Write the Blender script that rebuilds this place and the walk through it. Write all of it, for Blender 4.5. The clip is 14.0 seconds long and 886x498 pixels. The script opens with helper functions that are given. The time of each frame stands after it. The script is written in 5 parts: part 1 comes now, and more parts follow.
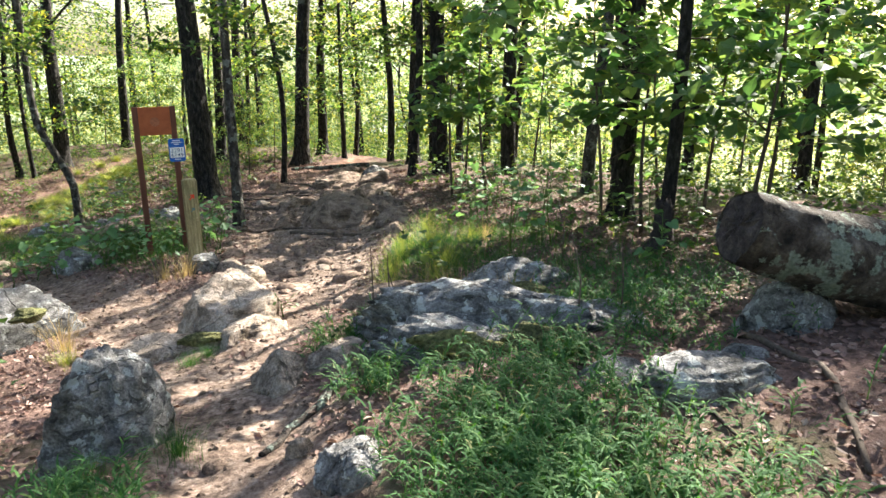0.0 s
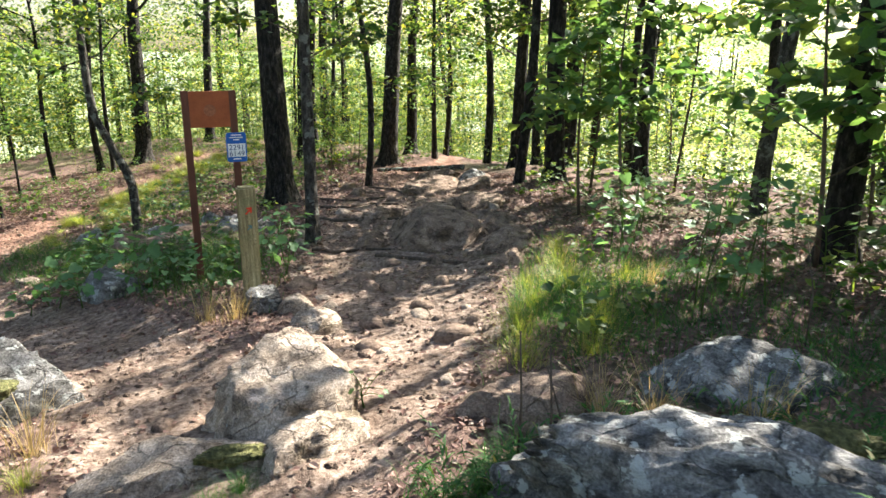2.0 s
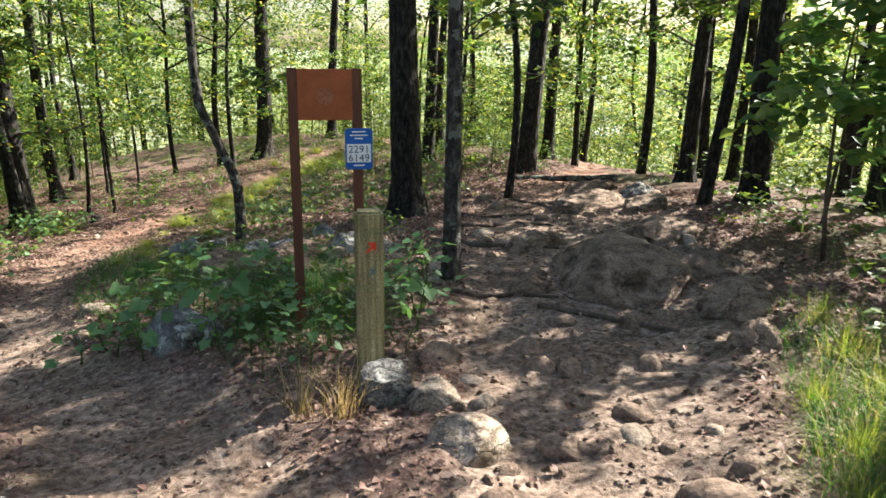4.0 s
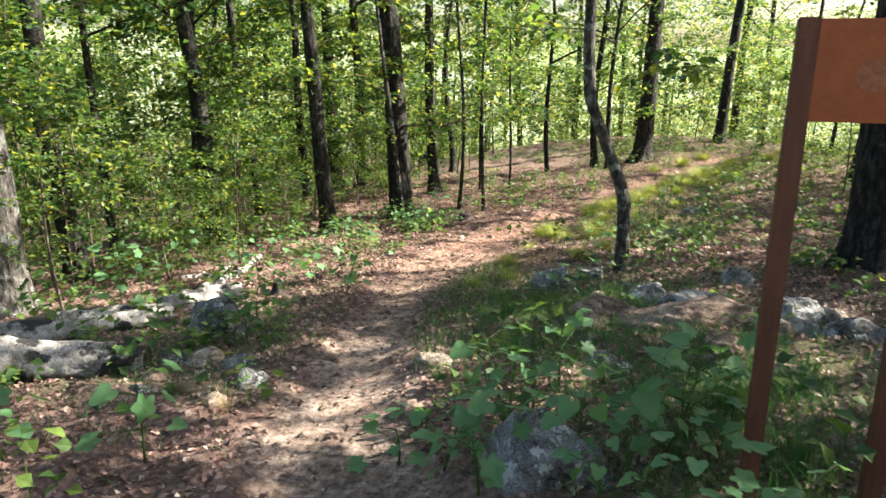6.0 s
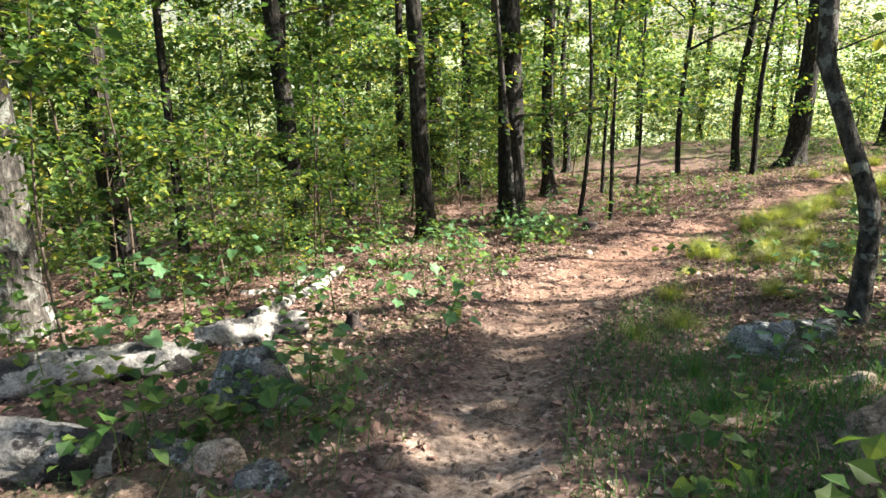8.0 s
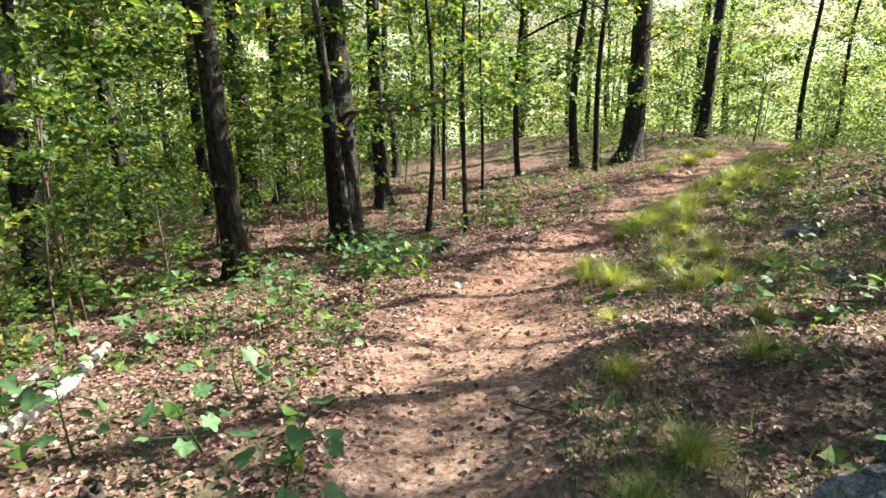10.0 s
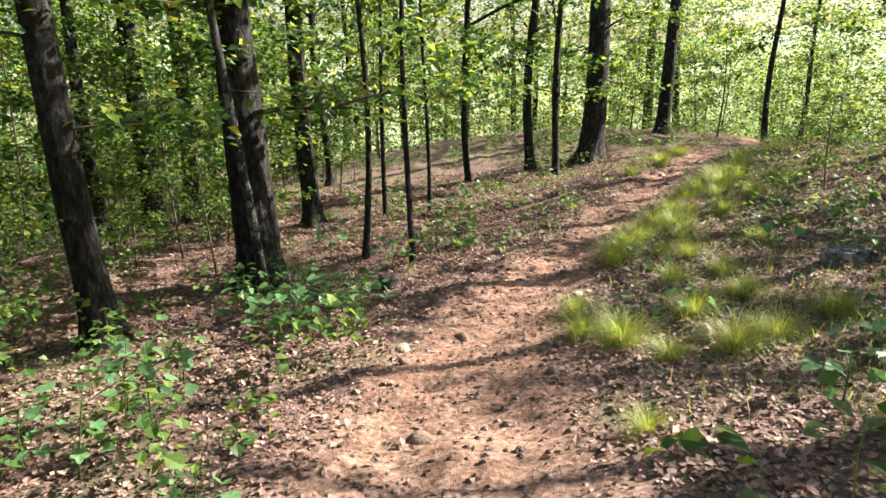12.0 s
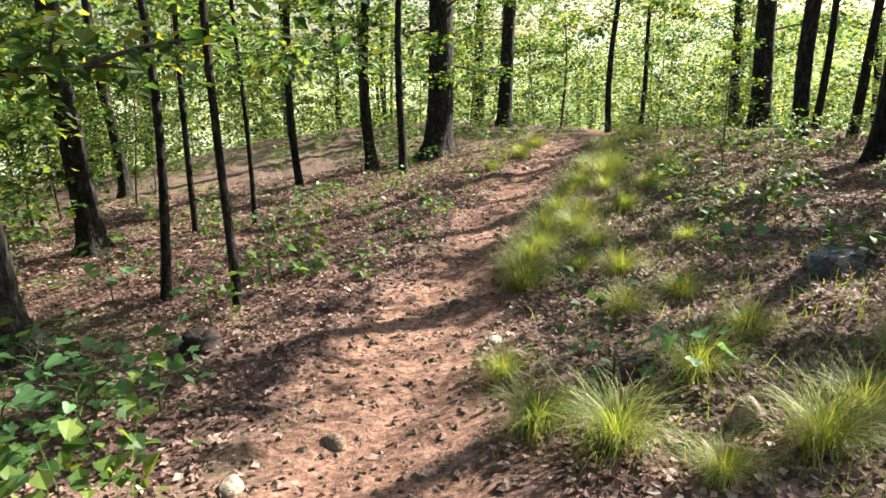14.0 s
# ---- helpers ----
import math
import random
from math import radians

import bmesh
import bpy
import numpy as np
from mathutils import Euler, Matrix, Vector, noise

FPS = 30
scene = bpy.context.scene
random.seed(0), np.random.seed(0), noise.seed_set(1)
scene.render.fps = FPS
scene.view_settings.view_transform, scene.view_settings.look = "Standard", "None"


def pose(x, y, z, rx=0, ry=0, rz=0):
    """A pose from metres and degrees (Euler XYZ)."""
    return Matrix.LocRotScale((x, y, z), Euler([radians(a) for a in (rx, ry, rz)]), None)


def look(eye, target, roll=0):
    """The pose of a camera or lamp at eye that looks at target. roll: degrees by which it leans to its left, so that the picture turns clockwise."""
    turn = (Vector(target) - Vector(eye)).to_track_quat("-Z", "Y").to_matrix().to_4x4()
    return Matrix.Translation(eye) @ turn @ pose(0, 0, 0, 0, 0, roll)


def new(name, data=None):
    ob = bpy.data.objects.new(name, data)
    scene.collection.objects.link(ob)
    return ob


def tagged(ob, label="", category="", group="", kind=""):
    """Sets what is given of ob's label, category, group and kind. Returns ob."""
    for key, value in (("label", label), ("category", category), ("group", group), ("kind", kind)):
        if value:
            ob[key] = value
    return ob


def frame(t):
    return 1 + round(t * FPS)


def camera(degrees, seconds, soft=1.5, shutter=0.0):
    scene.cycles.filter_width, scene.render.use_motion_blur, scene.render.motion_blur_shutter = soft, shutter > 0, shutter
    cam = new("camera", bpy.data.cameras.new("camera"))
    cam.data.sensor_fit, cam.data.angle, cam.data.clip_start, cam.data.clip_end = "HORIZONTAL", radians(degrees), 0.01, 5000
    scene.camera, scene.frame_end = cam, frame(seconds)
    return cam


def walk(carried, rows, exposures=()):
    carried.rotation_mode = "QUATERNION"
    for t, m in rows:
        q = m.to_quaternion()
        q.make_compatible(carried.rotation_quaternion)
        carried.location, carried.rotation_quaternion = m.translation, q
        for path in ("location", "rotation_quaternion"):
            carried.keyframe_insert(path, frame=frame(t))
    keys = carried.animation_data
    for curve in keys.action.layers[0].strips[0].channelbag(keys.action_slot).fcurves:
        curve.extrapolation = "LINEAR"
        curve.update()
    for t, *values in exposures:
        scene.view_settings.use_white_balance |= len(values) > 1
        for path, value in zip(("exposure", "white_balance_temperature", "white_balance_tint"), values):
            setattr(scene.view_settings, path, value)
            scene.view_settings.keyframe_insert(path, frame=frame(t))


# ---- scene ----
cam = camera(64.3, 14.0, 1.5, 0.12)
METRES, EYE, TILT, LEAN, TURN = 15.6, 1.5, -3.5, -6.5, -29.3
ROWS = [
    (0.0, 0.0, 0.0, 0.0, -1.45, -11.67, 7.02),
    (0.5, -0.0043, 0.0358, 0.0, -0.88, -11.62, 6.9),
    (1.0, -0.0101, 0.0758, -0.0002, -0.37, -11.55, 6.52),
    (1.5, -0.0215, 0.1086, 0.0002, 1.52, -11.39, 6.59),
    (2.0, -0.0305, 0.1407, -0.0033, 5.25, -10.92, 6.19),
    (4.5, -0.0986, 0.3008, -0.0001, 21.11, -9.48, 4.45),
    (5.0, -0.1189, 0.3275, 0.0034, 30.11, -8.91, 4.19),
    (5.5, -0.1454, 0.3534, 0.0018, 36.63, -8.5, 3.29),
    (6.0, -0.1685, 0.3824, 0.0014, 43.59, -8.2, 2.04),
    (6.5, -0.195, 0.4062, -0.0013, 49.79, -8.05, 1.21),
    (7.0, -0.2207, 0.4263, -0.0036, 53.32, -7.95, 0.52),
    (9.5, -0.3709, 0.5375, -0.0043, 41.95, -8.09, 2.35),
    (10.0, -0.3989, 0.5647, -0.0027, 36.93, -8.25, 2.98),
    (10.5, -0.421, 0.5925, -0.0011, 34.26, -8.39, 3.68),
    (11.0, -0.4401, 0.6202, -0.0004, 33.44, -8.48, 3.81),
    (11.5, -0.4583, 0.6447, 0.0013, 32.71, -8.53, 4.07),
    (12.0, -0.4755, 0.672, 0.0016, 32.23, -8.57, 4.13),
    (12.5, -0.4996, 0.6976, -0.001, 30.35, -8.62, 4.12),
    (13.0, -0.5178, 0.7275, -0.0059, 26.68, -8.89, 4.53),
    (13.5, -0.5387, 0.7588, -0.0073, 22.53, -9.17, 4.76),
    (14.0, -0.5584, 0.7907, -0.0077, 17.8, -9.53, 5.47),
]
EXPOSURES = [(0.0, 2.5), (1.5, 2.46), (3.0, 2.32), (4.5, 2.14), (5.1, 2.48), (6.2, 2.48), (7.2, 2.48), (9.5, 2.3), (11.5, 2.2), (14.0, 2.06)]
walk(cam, [(t, pose(0, 0, EYE, TILT, LEAN, TURN) @ pose(METRES * x, METRES * y, METRES * z, 90 + pitch, roll, yaw)) for t, x, y, z, yaw, pitch, roll in ROWS], EXPOSURES)

# ---- sky, sun, exposure ----
SUN_ELEV, SUN_DIR = radians(36), (0.93, 0.37)
world = bpy.data.worlds.new("sky")
scene.world = world
world.use_nodes = True
wn = world.node_tree.nodes
sky = wn.new("ShaderNodeTexSky")
sky.sky_type, sky.sun_disc = "NISHITA", False
sky.sun_elevation, sky.sun_rotation = SUN_ELEV, math.atan2(SUN_DIR[0], SUN_DIR[1])
sky.dust_density, sky.air_density = 2.5, 1.2
world.node_tree.links.new(sky.outputs[0], wn["Background"].inputs[0])
wn["Background"].inputs[1].default_value = 0.06
sun_data = bpy.data.lights.new("sun", "SUN")
sun_data.energy, sun_data.angle, sun_data.color = 5.0, radians(0.6), (1.0, 0.95, 0.85)
sun = new("sun", sun_data)
sun.matrix_world = look((SUN_DIR[0] * 60, SUN_DIR[1] * 60, 60 * math.tan(SUN_ELEV)), (0, 0, 0))


# ---- materials ----
def nodes_of(name):
    m = bpy.data.materials.new(name)
    m.use_nodes = True
    return m, m.node_tree.nodes, m.node_tree.links


def ramp(n, stops):
    r = n.new("ShaderNodeValToRGB")
    e = r.color_ramp.elements
    while len(e) < len(stops):
        e.new(0.5)
    for k, (p, col) in enumerate(stops):
        e[k].position, e[k].color = p, (*col, 1)
    return r


def tex(n, l, coord, scale, detail=6, stretch=(1, 1, 1), kind="ShaderNodeTexNoise", rough=0.6):
    mp = n.new("ShaderNodeMapping")
    mp.inputs["Scale"].default_value = stretch
    l.new(coord, mp.inputs[0])
    t = n.new(kind)
    t.inputs["Scale"].default_value = scale
    if kind == "ShaderNodeTexNoise":
        t.inputs["Detail"].default_value, t.inputs["Roughness"].default_value = detail, rough
    l.new(mp.outputs[0], t.inputs["Vector"])
    return t


def blend(n, l, fac, a, b, kind="MIX"):
    m = n.new("ShaderNodeMix")
    m.data_type, m.blend_type = "RGBA", kind
    for sock, v in ((m.inputs[0], fac), (m.inputs[6], a), (m.inputs[7], b)):
        if hasattr(v, "default_value") or hasattr(v, "is_linked"):
            l.new(v, sock)
        else:
            sock.default_value = v if isinstance(v, float) else (*v, 1)
    return m.outputs[2]


def bump(n, l, height, strength, distance, into, after=None):
    b = n.new("ShaderNodeBump")
    b.inputs["Strength"].default_value, b.inputs["Distance"].default_value = strength, distance
    l.new(height, b.inputs["Height"])
    if after:
        l.new(after, b.inputs["Normal"])
    if into:
        l.new(b.outputs[0], into.inputs["Normal"])
    return b.outputs[0]


def rough_surface(name, stops, scale, rough=0.9, stretch=(1, 1, 1), strength=0.6, distance=0.01, patch=None, patch_scale=2.0, patch_edges=(0.52, 0.6), vary=0.25, grit=1.0):
    """Two scales of colour with relief; patch: a second colour in blotches (lichen, moss, stain)."""
    m, n, l = nodes_of(name)
    bs = n["Principled BSDF"]
    co = n.new("ShaderNodeTexCoord").outputs["Object"]
    fine = tex(n, l, co, scale, 9, stretch)
    big = tex(n, l, co, scale * 0.13, 4, stretch)
    cr = ramp(n, stops)
    l.new(fine.outputs[0], cr.inputs[0])
    shade = ramp(n, [(0.3, (1 - vary * 1.5,) * 3), (0.7, (1 + vary,) * 3)])
    l.new(big.outputs[0], shade.inputs[0])
    col = blend(n, l, 1.0, cr.outputs[0], shade.outputs[0], "MULTIPLY")
    if patch:
        pt = tex(n, l, co, patch_scale, 7)
        pr = ramp(n, [(patch_edges[0], (0, 0, 0)), (patch_edges[1], (1, 1, 1))])
        l.new(pt.outputs[0], pr.inputs[0])
        col = blend(n, l, pr.outputs[0], col, patch)
    speck = tex(n, l, co, scale * 7, 5)
    sr = ramp(n, [(0.32, (0.62,) * 3), (0.68, (1.3,) * 3)])
    l.new(speck.outputs[0], sr.inputs[0])
    col = blend(n, l, grit, col, sr.outputs[0], "MULTIPLY")
    oi = n.new("ShaderNodeObjectInfo")
    orr = ramp(n, [(0.0, (0.8,) * 3), (1.0, (1.15,) * 3)])
    l.new(oi.outputs["Random"], orr.inputs[0])
    col = blend(n, l, 1.0, col, orr.outputs[0], "MULTIPLY")
    l.new(col, bs.inputs["Base Color"])
    bs.inputs["Roughness"].default_value = rough
    bs.inputs["Specular IOR Level"].default_value = 0.25
    first = bump(n, l, big.outputs[0], strength, distance * 3, None)
    second = bump(n, l, fine.outputs[0], strength, distance, None, first)
    bump(n, l, speck.outputs[0], strength, distance * 0.25, bs, second)
    return m


def leaf_surface(name, stops, through_share=0.5, rough=0.5, glow=(1.7, 1.5, 0.9)):
    """A leaf: coloured leaf by leaf, with light passing through it."""
    m, n, l = nodes_of(name)
    bs = n["Principled BSDF"]
    g = n.new("ShaderNodeNewGeometry")
    cr = ramp(n, stops)
    l.new(g.outputs["Random Per Island"], cr.inputs[0])
    oi = n.new("ShaderNodeObjectInfo")
    orr = ramp(n, [(0.0, (0.8, 0.85, 0.8)), (1.0, (1.15, 1.1, 1.1))])
    l.new(oi.outputs["Random"], orr.inputs[0])
    co = n.new("ShaderNodeTexCoord").outputs["Object"]
    blotch = tex(n, l, co, 60, 3)
    br = ramp(n, [(0.3, (0.8, 0.82, 0.8)), (0.7, (1.1, 1.08, 1.0))])
    l.new(blotch.outputs[0], br.inputs[0])
    col = blend(n, l, 1.0, blend(n, l, 1.0, cr.outputs[0], orr.outputs[0], "MULTIPLY"), br.outputs[0], "MULTIPLY")
    l.new(col, bs.inputs["Base Color"])
    bs.inputs["Roughness"].default_value = rough
    bs.inputs["Specular IOR Level"].default_value = 0.35
    tr = n.new("ShaderNodeBsdfTranslucent")
    l.new(blend(n, l, 1.0, col, glow, "MULTIPLY"), tr.inputs[0])
    mx = n.new("ShaderNodeMixShader")
    mx.inputs[0].default_value = through_share
    l.new(bs.outputs[0], mx.inputs[1])
    l.new(tr.outputs[0], mx.inputs[2])
    l.new(mx.outputs[0], n["Material Output"].inputs[0])
    return m


def plain(name, col, rough=0.6, grain=0.15):
    return rough_surface(name, [(0.3, tuple(c * (1 - grain) for c in col)), (0.7, tuple(c * (1 + grain) for c in col))], 40, rough, strength=0.2, distance=0.001, vary=0.08, grit=0.2)


def ground_surface():
    m, n, l = nodes_of("forest_floor")
    bs = n["Principled BSDF"]
    co = n.new("ShaderNodeTexCoord").outputs["Object"]
    fine = tex(n, l, co, 22, 10, rough=0.7)
    mid = tex(n, l, co, 2.6, 8)
    wide = tex(n, l, co, 0.5, 4)
    dirt = ramp(n, [(0.34, (0.066, 0.046, 0.036)), (0.5, (0.23, 0.168, 0.13)), (0.68, (0.44, 0.35, 0.285))])
    l.new(fine.outputs[0], dirt.inputs[0])
    dtone = ramp(n, [(0.35, (0.64, 0.6, 0.57)), (0.65, (1.15, 1.15, 1.15))])
    l.new(mid.outputs[0], dtone.inputs[0])
    dirt_c = blend(n, l, 1.0, dirt.outputs[0], dtone.outputs[0], "MULTIPLY")
    split = n.new("ShaderNodeSeparateXYZ")
    l.new(co, split.inputs[0])
    clay = n.new("ShaderNodeMapRange")
    clay.inputs["From Min"].default_value, clay.inputs["From Max"].default_value = 11.0, 17.0
    l.new(split.outputs[1], clay.inputs["Value"])
    dirt_c = blend(n, l, clay.outputs[0], dirt_c, blend(n, l, 1.0, dirt_c, (1.0, 0.78, 0.72), "MULTIPLY"))
    soil = ramp(n, [(0.3, (0.038, 0.024, 0.019)), (0.5, (0.135, 0.085, 0.068)), (0.72, (0.29, 0.195, 0.16))])
    l.new(fine.outputs[0], soil.inputs[0])
    moss = ramp(n, [(0.5, (0, 0, 0)), (0.62, (0.55, 0.55, 0.55))])
    l.new(wide.outputs[0], moss.inputs[0])
    soil_c = blend(n, l, moss.outputs[0], soil.outputs[0], (0.075, 0.095, 0.035))
    at = n.new("ShaderNodeAttribute")
    at.attribute_name = "trail"
    edge = n.new("ShaderNodeMath")
    edge.operation = "MULTIPLY_ADD"
    l.new(mid.outputs[0], edge.inputs[0])
    edge.inputs[1].default_value, edge.inputs[2].default_value = 0.9, -0.45
    summed = n.new("ShaderNodeMath")
    summed.operation = "ADD"
    l.new(at.outputs["Fac"], summed.inputs[0])
    l.new(edge.outputs[0], summed.inputs[1])
    er = ramp(n, [(0.35, (0, 0, 0)), (0.65, (1, 1, 1))])
    l.new(summed.outputs[0], er.inputs[0])
    col = blend(n, l, er.outputs[0], soil_c, dirt_c)
    fa = n.new("ShaderNodeAttribute")
    fa.attribute_name = "meadow"
    grass = ramp(n, [(0.3, (0.18, 0.2, 0.085)), (0.7, (0.4, 0.39, 0.22))])
    l.new(mid.outputs[0], grass.inputs[0])
    col = blend(n, l, fa.outputs["Fac"], col, grass.outputs[0])
    l.new(col, bs.inputs["Base Color"])
    bs.inputs["Roughness"].default_value = 0.95
    bs.inputs["Specular IOR Level"].default_value = 0.15
    first = bump(n, l, mid.outputs[0], 0.6, 0.06, None)
    bump(n, l, fine.outputs[0], 0.9, 0.02, bs, first)
    return m


M_GROUND = ground_surface()
M_BARK = rough_surface("dark_bark", [(0.36, (0.009, 0.008, 0.007)), (0.52, (0.03, 0.026, 0.022)), (0.7, (0.09, 0.08, 0.068))], 9, 0.95, (2.4, 2.4, 0.9), 1.0, 0.05, (0.14, 0.15, 0.115), 2.1, (0.6, 0.7))
M_GREYBARK = rough_surface("grey_lichen_bark", [(0.36, (0.02, 0.018, 0.015)), (0.52, (0.075, 0.066, 0.057)), (0.7, (0.17, 0.155, 0.138))], 9, 0.95, (2.2, 2.2, 1.0), 1.0, 0.04, (0.19, 0.195, 0.17), 7.0, (0.57, 0.6))
M_TWIG = rough_surface("twig_bark", [(0.3, (0.05, 0.036, 0.026)), (0.7, (0.16, 0.12, 0.09))], 30, 0.9, (1, 1, 0.3), 0.6, 0.004)


def rock_surface(name, stops, lichen, crack_scale=2.6, lichen_edges=(0.56, 0.585)):
    """Weathered stone: grain, thin dark cracks, sharp-edged lichen and dark stains."""
    m, n, l = nodes_of(name)
    bs = n["Principled BSDF"]
    co = n.new("ShaderNodeTexCoord").outputs["Object"]
    warp = tex(n, l, co, 2.2, 4)
    shift = n.new("ShaderNodeVectorMath")
    shift.operation = "MULTIPLY_ADD"
    l.new(warp.outputs["Color"], shift.inputs[0])
    shift.inputs[1].default_value = (0.35, 0.35, 0.35)
    l.new(co, shift.inputs[2])
    cracks = tex(n, l, shift.outputs[0], crack_scale, kind="ShaderNodeTexVoronoi", stretch=(1, 1, 2.4))
    cracks.feature = "DISTANCE_TO_EDGE"
    cr = ramp(n, [(0.0, (0.22,) * 3), (0.022, (1,) * 3)])
    l.new(cracks.outputs["Distance"], cr.inputs[0])
    mid = tex(n, l, shift.outputs[0], 6, 9, (1, 1, 2.0), rough=0.68)
    base = ramp(n, stops)
    l.new(mid.outputs[0], base.inputs[0])
    grit = tex(n, l, co, 90, 4)
    gr = ramp(n, [(0.36, (0.6,) * 3), (0.64, (1.3,) * 3)])
    l.new(grit.outputs[0], gr.inputs[0])
    col = blend(n, l, 1.0, base.outputs[0], gr.outputs[0], "MULTIPLY")
    col = blend(n, l, 0.3, col, cr.outputs[0], "MULTIPLY")
    spots = tex(n, l, co, 11, 8, rough=0.65)
    lr = ramp(n, [(lichen_edges[0], (0, 0, 0)), (lichen_edges[1], (0.85,) * 3)])
    l.new(spots.outputs[0], lr.inputs[0])
    col = blend(n, l, lr.outputs[0], col, lichen)
    stain = tex(n, l, co, 3.4, 6)
    st = ramp(n, [(0.55, (1, 1, 1)), (0.63, (0.5, 0.48, 0.42))])
    l.new(stain.outputs[0], st.inputs[0])
    col = blend(n, l, 1.0, col, st.outputs[0], "MULTIPLY")
    oi = n.new("ShaderNodeObjectInfo")
    orr = ramp(n, [(0.0, (0.85,) * 3), (1.0, (1.15,) * 3)])
    l.new(oi.outputs["Random"], orr.inputs[0])
    l.new(blend(n, l, 1.0, col, orr.outputs[0], "MULTIPLY"), bs.inputs["Base Color"])
    bs.inputs["Roughness"].default_value, bs.inputs["Specular IOR Level"].default_value = 0.9, 0.2
    b1 = bump(n, l, cr.outputs[0], 0.8, 0.02, None)
    b2 = bump(n, l, mid.outputs[0], 0.9, 0.05, None, b1)
    bump(n, l, grit.outputs[0], 0.6, 0.006, bs, b2)
    return m


M_ROCK = rock_surface("grey_rock", [(0.36, (0.045, 0.043, 0.04)), (0.5, (0.18, 0.172, 0.162)), (0.66, (0.33, 0.318, 0.305))], (0.44, 0.45, 0.42))
M_PALEROCK = rock_surface("tan_sandstone", [(0.36, (0.13, 0.098, 0.074)), (0.5, (0.36, 0.285, 0.22)), (0.66, (0.54, 0.45, 0.37))], (0.27, 0.265, 0.25), 2.2, (0.64, 0.67))
M_DIRTROCK = rock_surface("earthy_bedrock", [(0.36, (0.08, 0.055, 0.04)), (0.5, (0.22, 0.155, 0.115)), (0.66, (0.34, 0.255, 0.19))], (0.2, 0.17, 0.13), 2.4, (0.6, 0.64))
M_LOGBARK = rough_surface("fallen_log_bark", [(0.34, (0.015, 0.012, 0.01)), (0.5, (0.07, 0.055, 0.044)), (0.7, (0.19, 0.165, 0.14))], 8, 0.95, (1, 1, 1), 1.0, 0.05, (0.2, 0.235, 0.19), 7.0, (0.53, 0.57))
M_CUT = rough_surface("weathered_cut_wood", [(0.3, (0.015, 0.012, 0.011)), (0.5, (0.05, 0.038, 0.034)), (0.75, (0.11, 0.085, 0.075))], 14, 0.95, (1, 1, 1), 0.9, 0.01)
M_DEADWOOD = rough_surface("bleached_dead_wood", [(0.3, (0.1, 0.09, 0.08)), (0.5, (0.36, 0.335, 0.3)), (0.72, (0.62, 0.58, 0.52))], 10, 0.95, (1, 1, 1), 0.9, 0.03, (0.04, 0.037, 0.035), 3.6, (0.5, 0.54), 0.4)
M_PAINT = rough_surface("brown_painted_wood", [(0.3, (0.1, 0.04, 0.025)), (0.7, (0.17, 0.065, 0.04))], 25, 0.6, (1, 1, 0.15), 0.3, 0.003, grit=0.4)
M_BOARD = rough_surface("rust_brown_board", [(0.3, (0.26, 0.068, 0.024)), (0.7, (0.36, 0.1, 0.038))], 9, 0.5, (1, 1, 1), 0.15, 0.002, vary=0.12, grit=0.25)
M_FADED = plain("faded_patch", (0.33, 0.12, 0.062), 0.6, 0.3)
M_BLUE = plain("blue_enamel", (0.02, 0.13, 0.5), 0.35, 0.08)
M_WHITE = plain("white_enamel", (0.78, 0.8, 0.82), 0.4, 0.05)
M_INK = plain("dark_blue_ink", (0.03, 0.07, 0.2), 0.5, 0.05)
M_POST = rough_surface("treated_post_wood", [(0.3, (0.16, 0.135, 0.065)), (0.55, (0.3, 0.255, 0.135)), (0.75, (0.42, 0.37, 0.22))], 16, 0.85, (3, 3, 0.25), 0.6, 0.006, (0.13, 0.15, 0.07), 4, (0.55, 0.7))
M_RED = plain("red_marker", (0.6, 0.05, 0.02), 0.5)
M_TEAL = plain("teal_marker", (0.1, 0.2, 0.2), 0.5)
M_LEAF = leaf_surface("green_leaf", [(0.0, (0.022, 0.06, 0.018)), (0.45, (0.06, 0.125, 0.034)), (0.82, (0.14, 0.215, 0.05)), (1.0, (0.3, 0.3, 0.05))], 0.58)
M_BROAD = leaf_surface("broad_leaf", [(0.0, (0.075, 0.175, 0.072)), (0.6, (0.115, 0.24, 0.105)), (1.0, (0.175, 0.3, 0.125))], 0.45)
M_MOSS = rough_surface("moss", [(0.3, (0.04, 0.042, 0.018)), (0.5, (0.14, 0.14, 0.055)), (0.72, (0.28, 0.27, 0.11))], 45, 0.95, (1, 1, 1), 1.0, 0.02)
M_SHRUB = leaf_surface("shrub_leaf", [(0.0, (0.045, 0.12, 0.042)), (0.6, (0.085, 0.18, 0.062)), (1.0, (0.17, 0.25, 0.07))], 0.5)
M_LOWLEAF = leaf_surface("undergrowth_leaf", [(0.0, (0.035, 0.085, 0.025)), (0.6, (0.08, 0.15, 0.035)), (1.0, (0.17, 0.24, 0.05))], 0.45)
M_GRASS = leaf_surface("grass_blade", [(0.0, (0.03, 0.1, 0.028)), (0.6, (0.055, 0.15, 0.042)), (0.95, (0.1, 0.2, 0.055)), (1.0, (0.3, 0.26, 0.13))], 0.4, 0.75, glow=(1.3, 1.35, 0.5))
M_SEDGE = leaf_surface("sedge_blade", [(0.0, (0.13, 0.2, 0.04)), (0.6, (0.25, 0.31, 0.07)), (0.9, (0.4, 0.4, 0.13)), (1.0, (0.56, 0.46, 0.25))], 0.5, glow=(1.3, 1.2, 0.6))
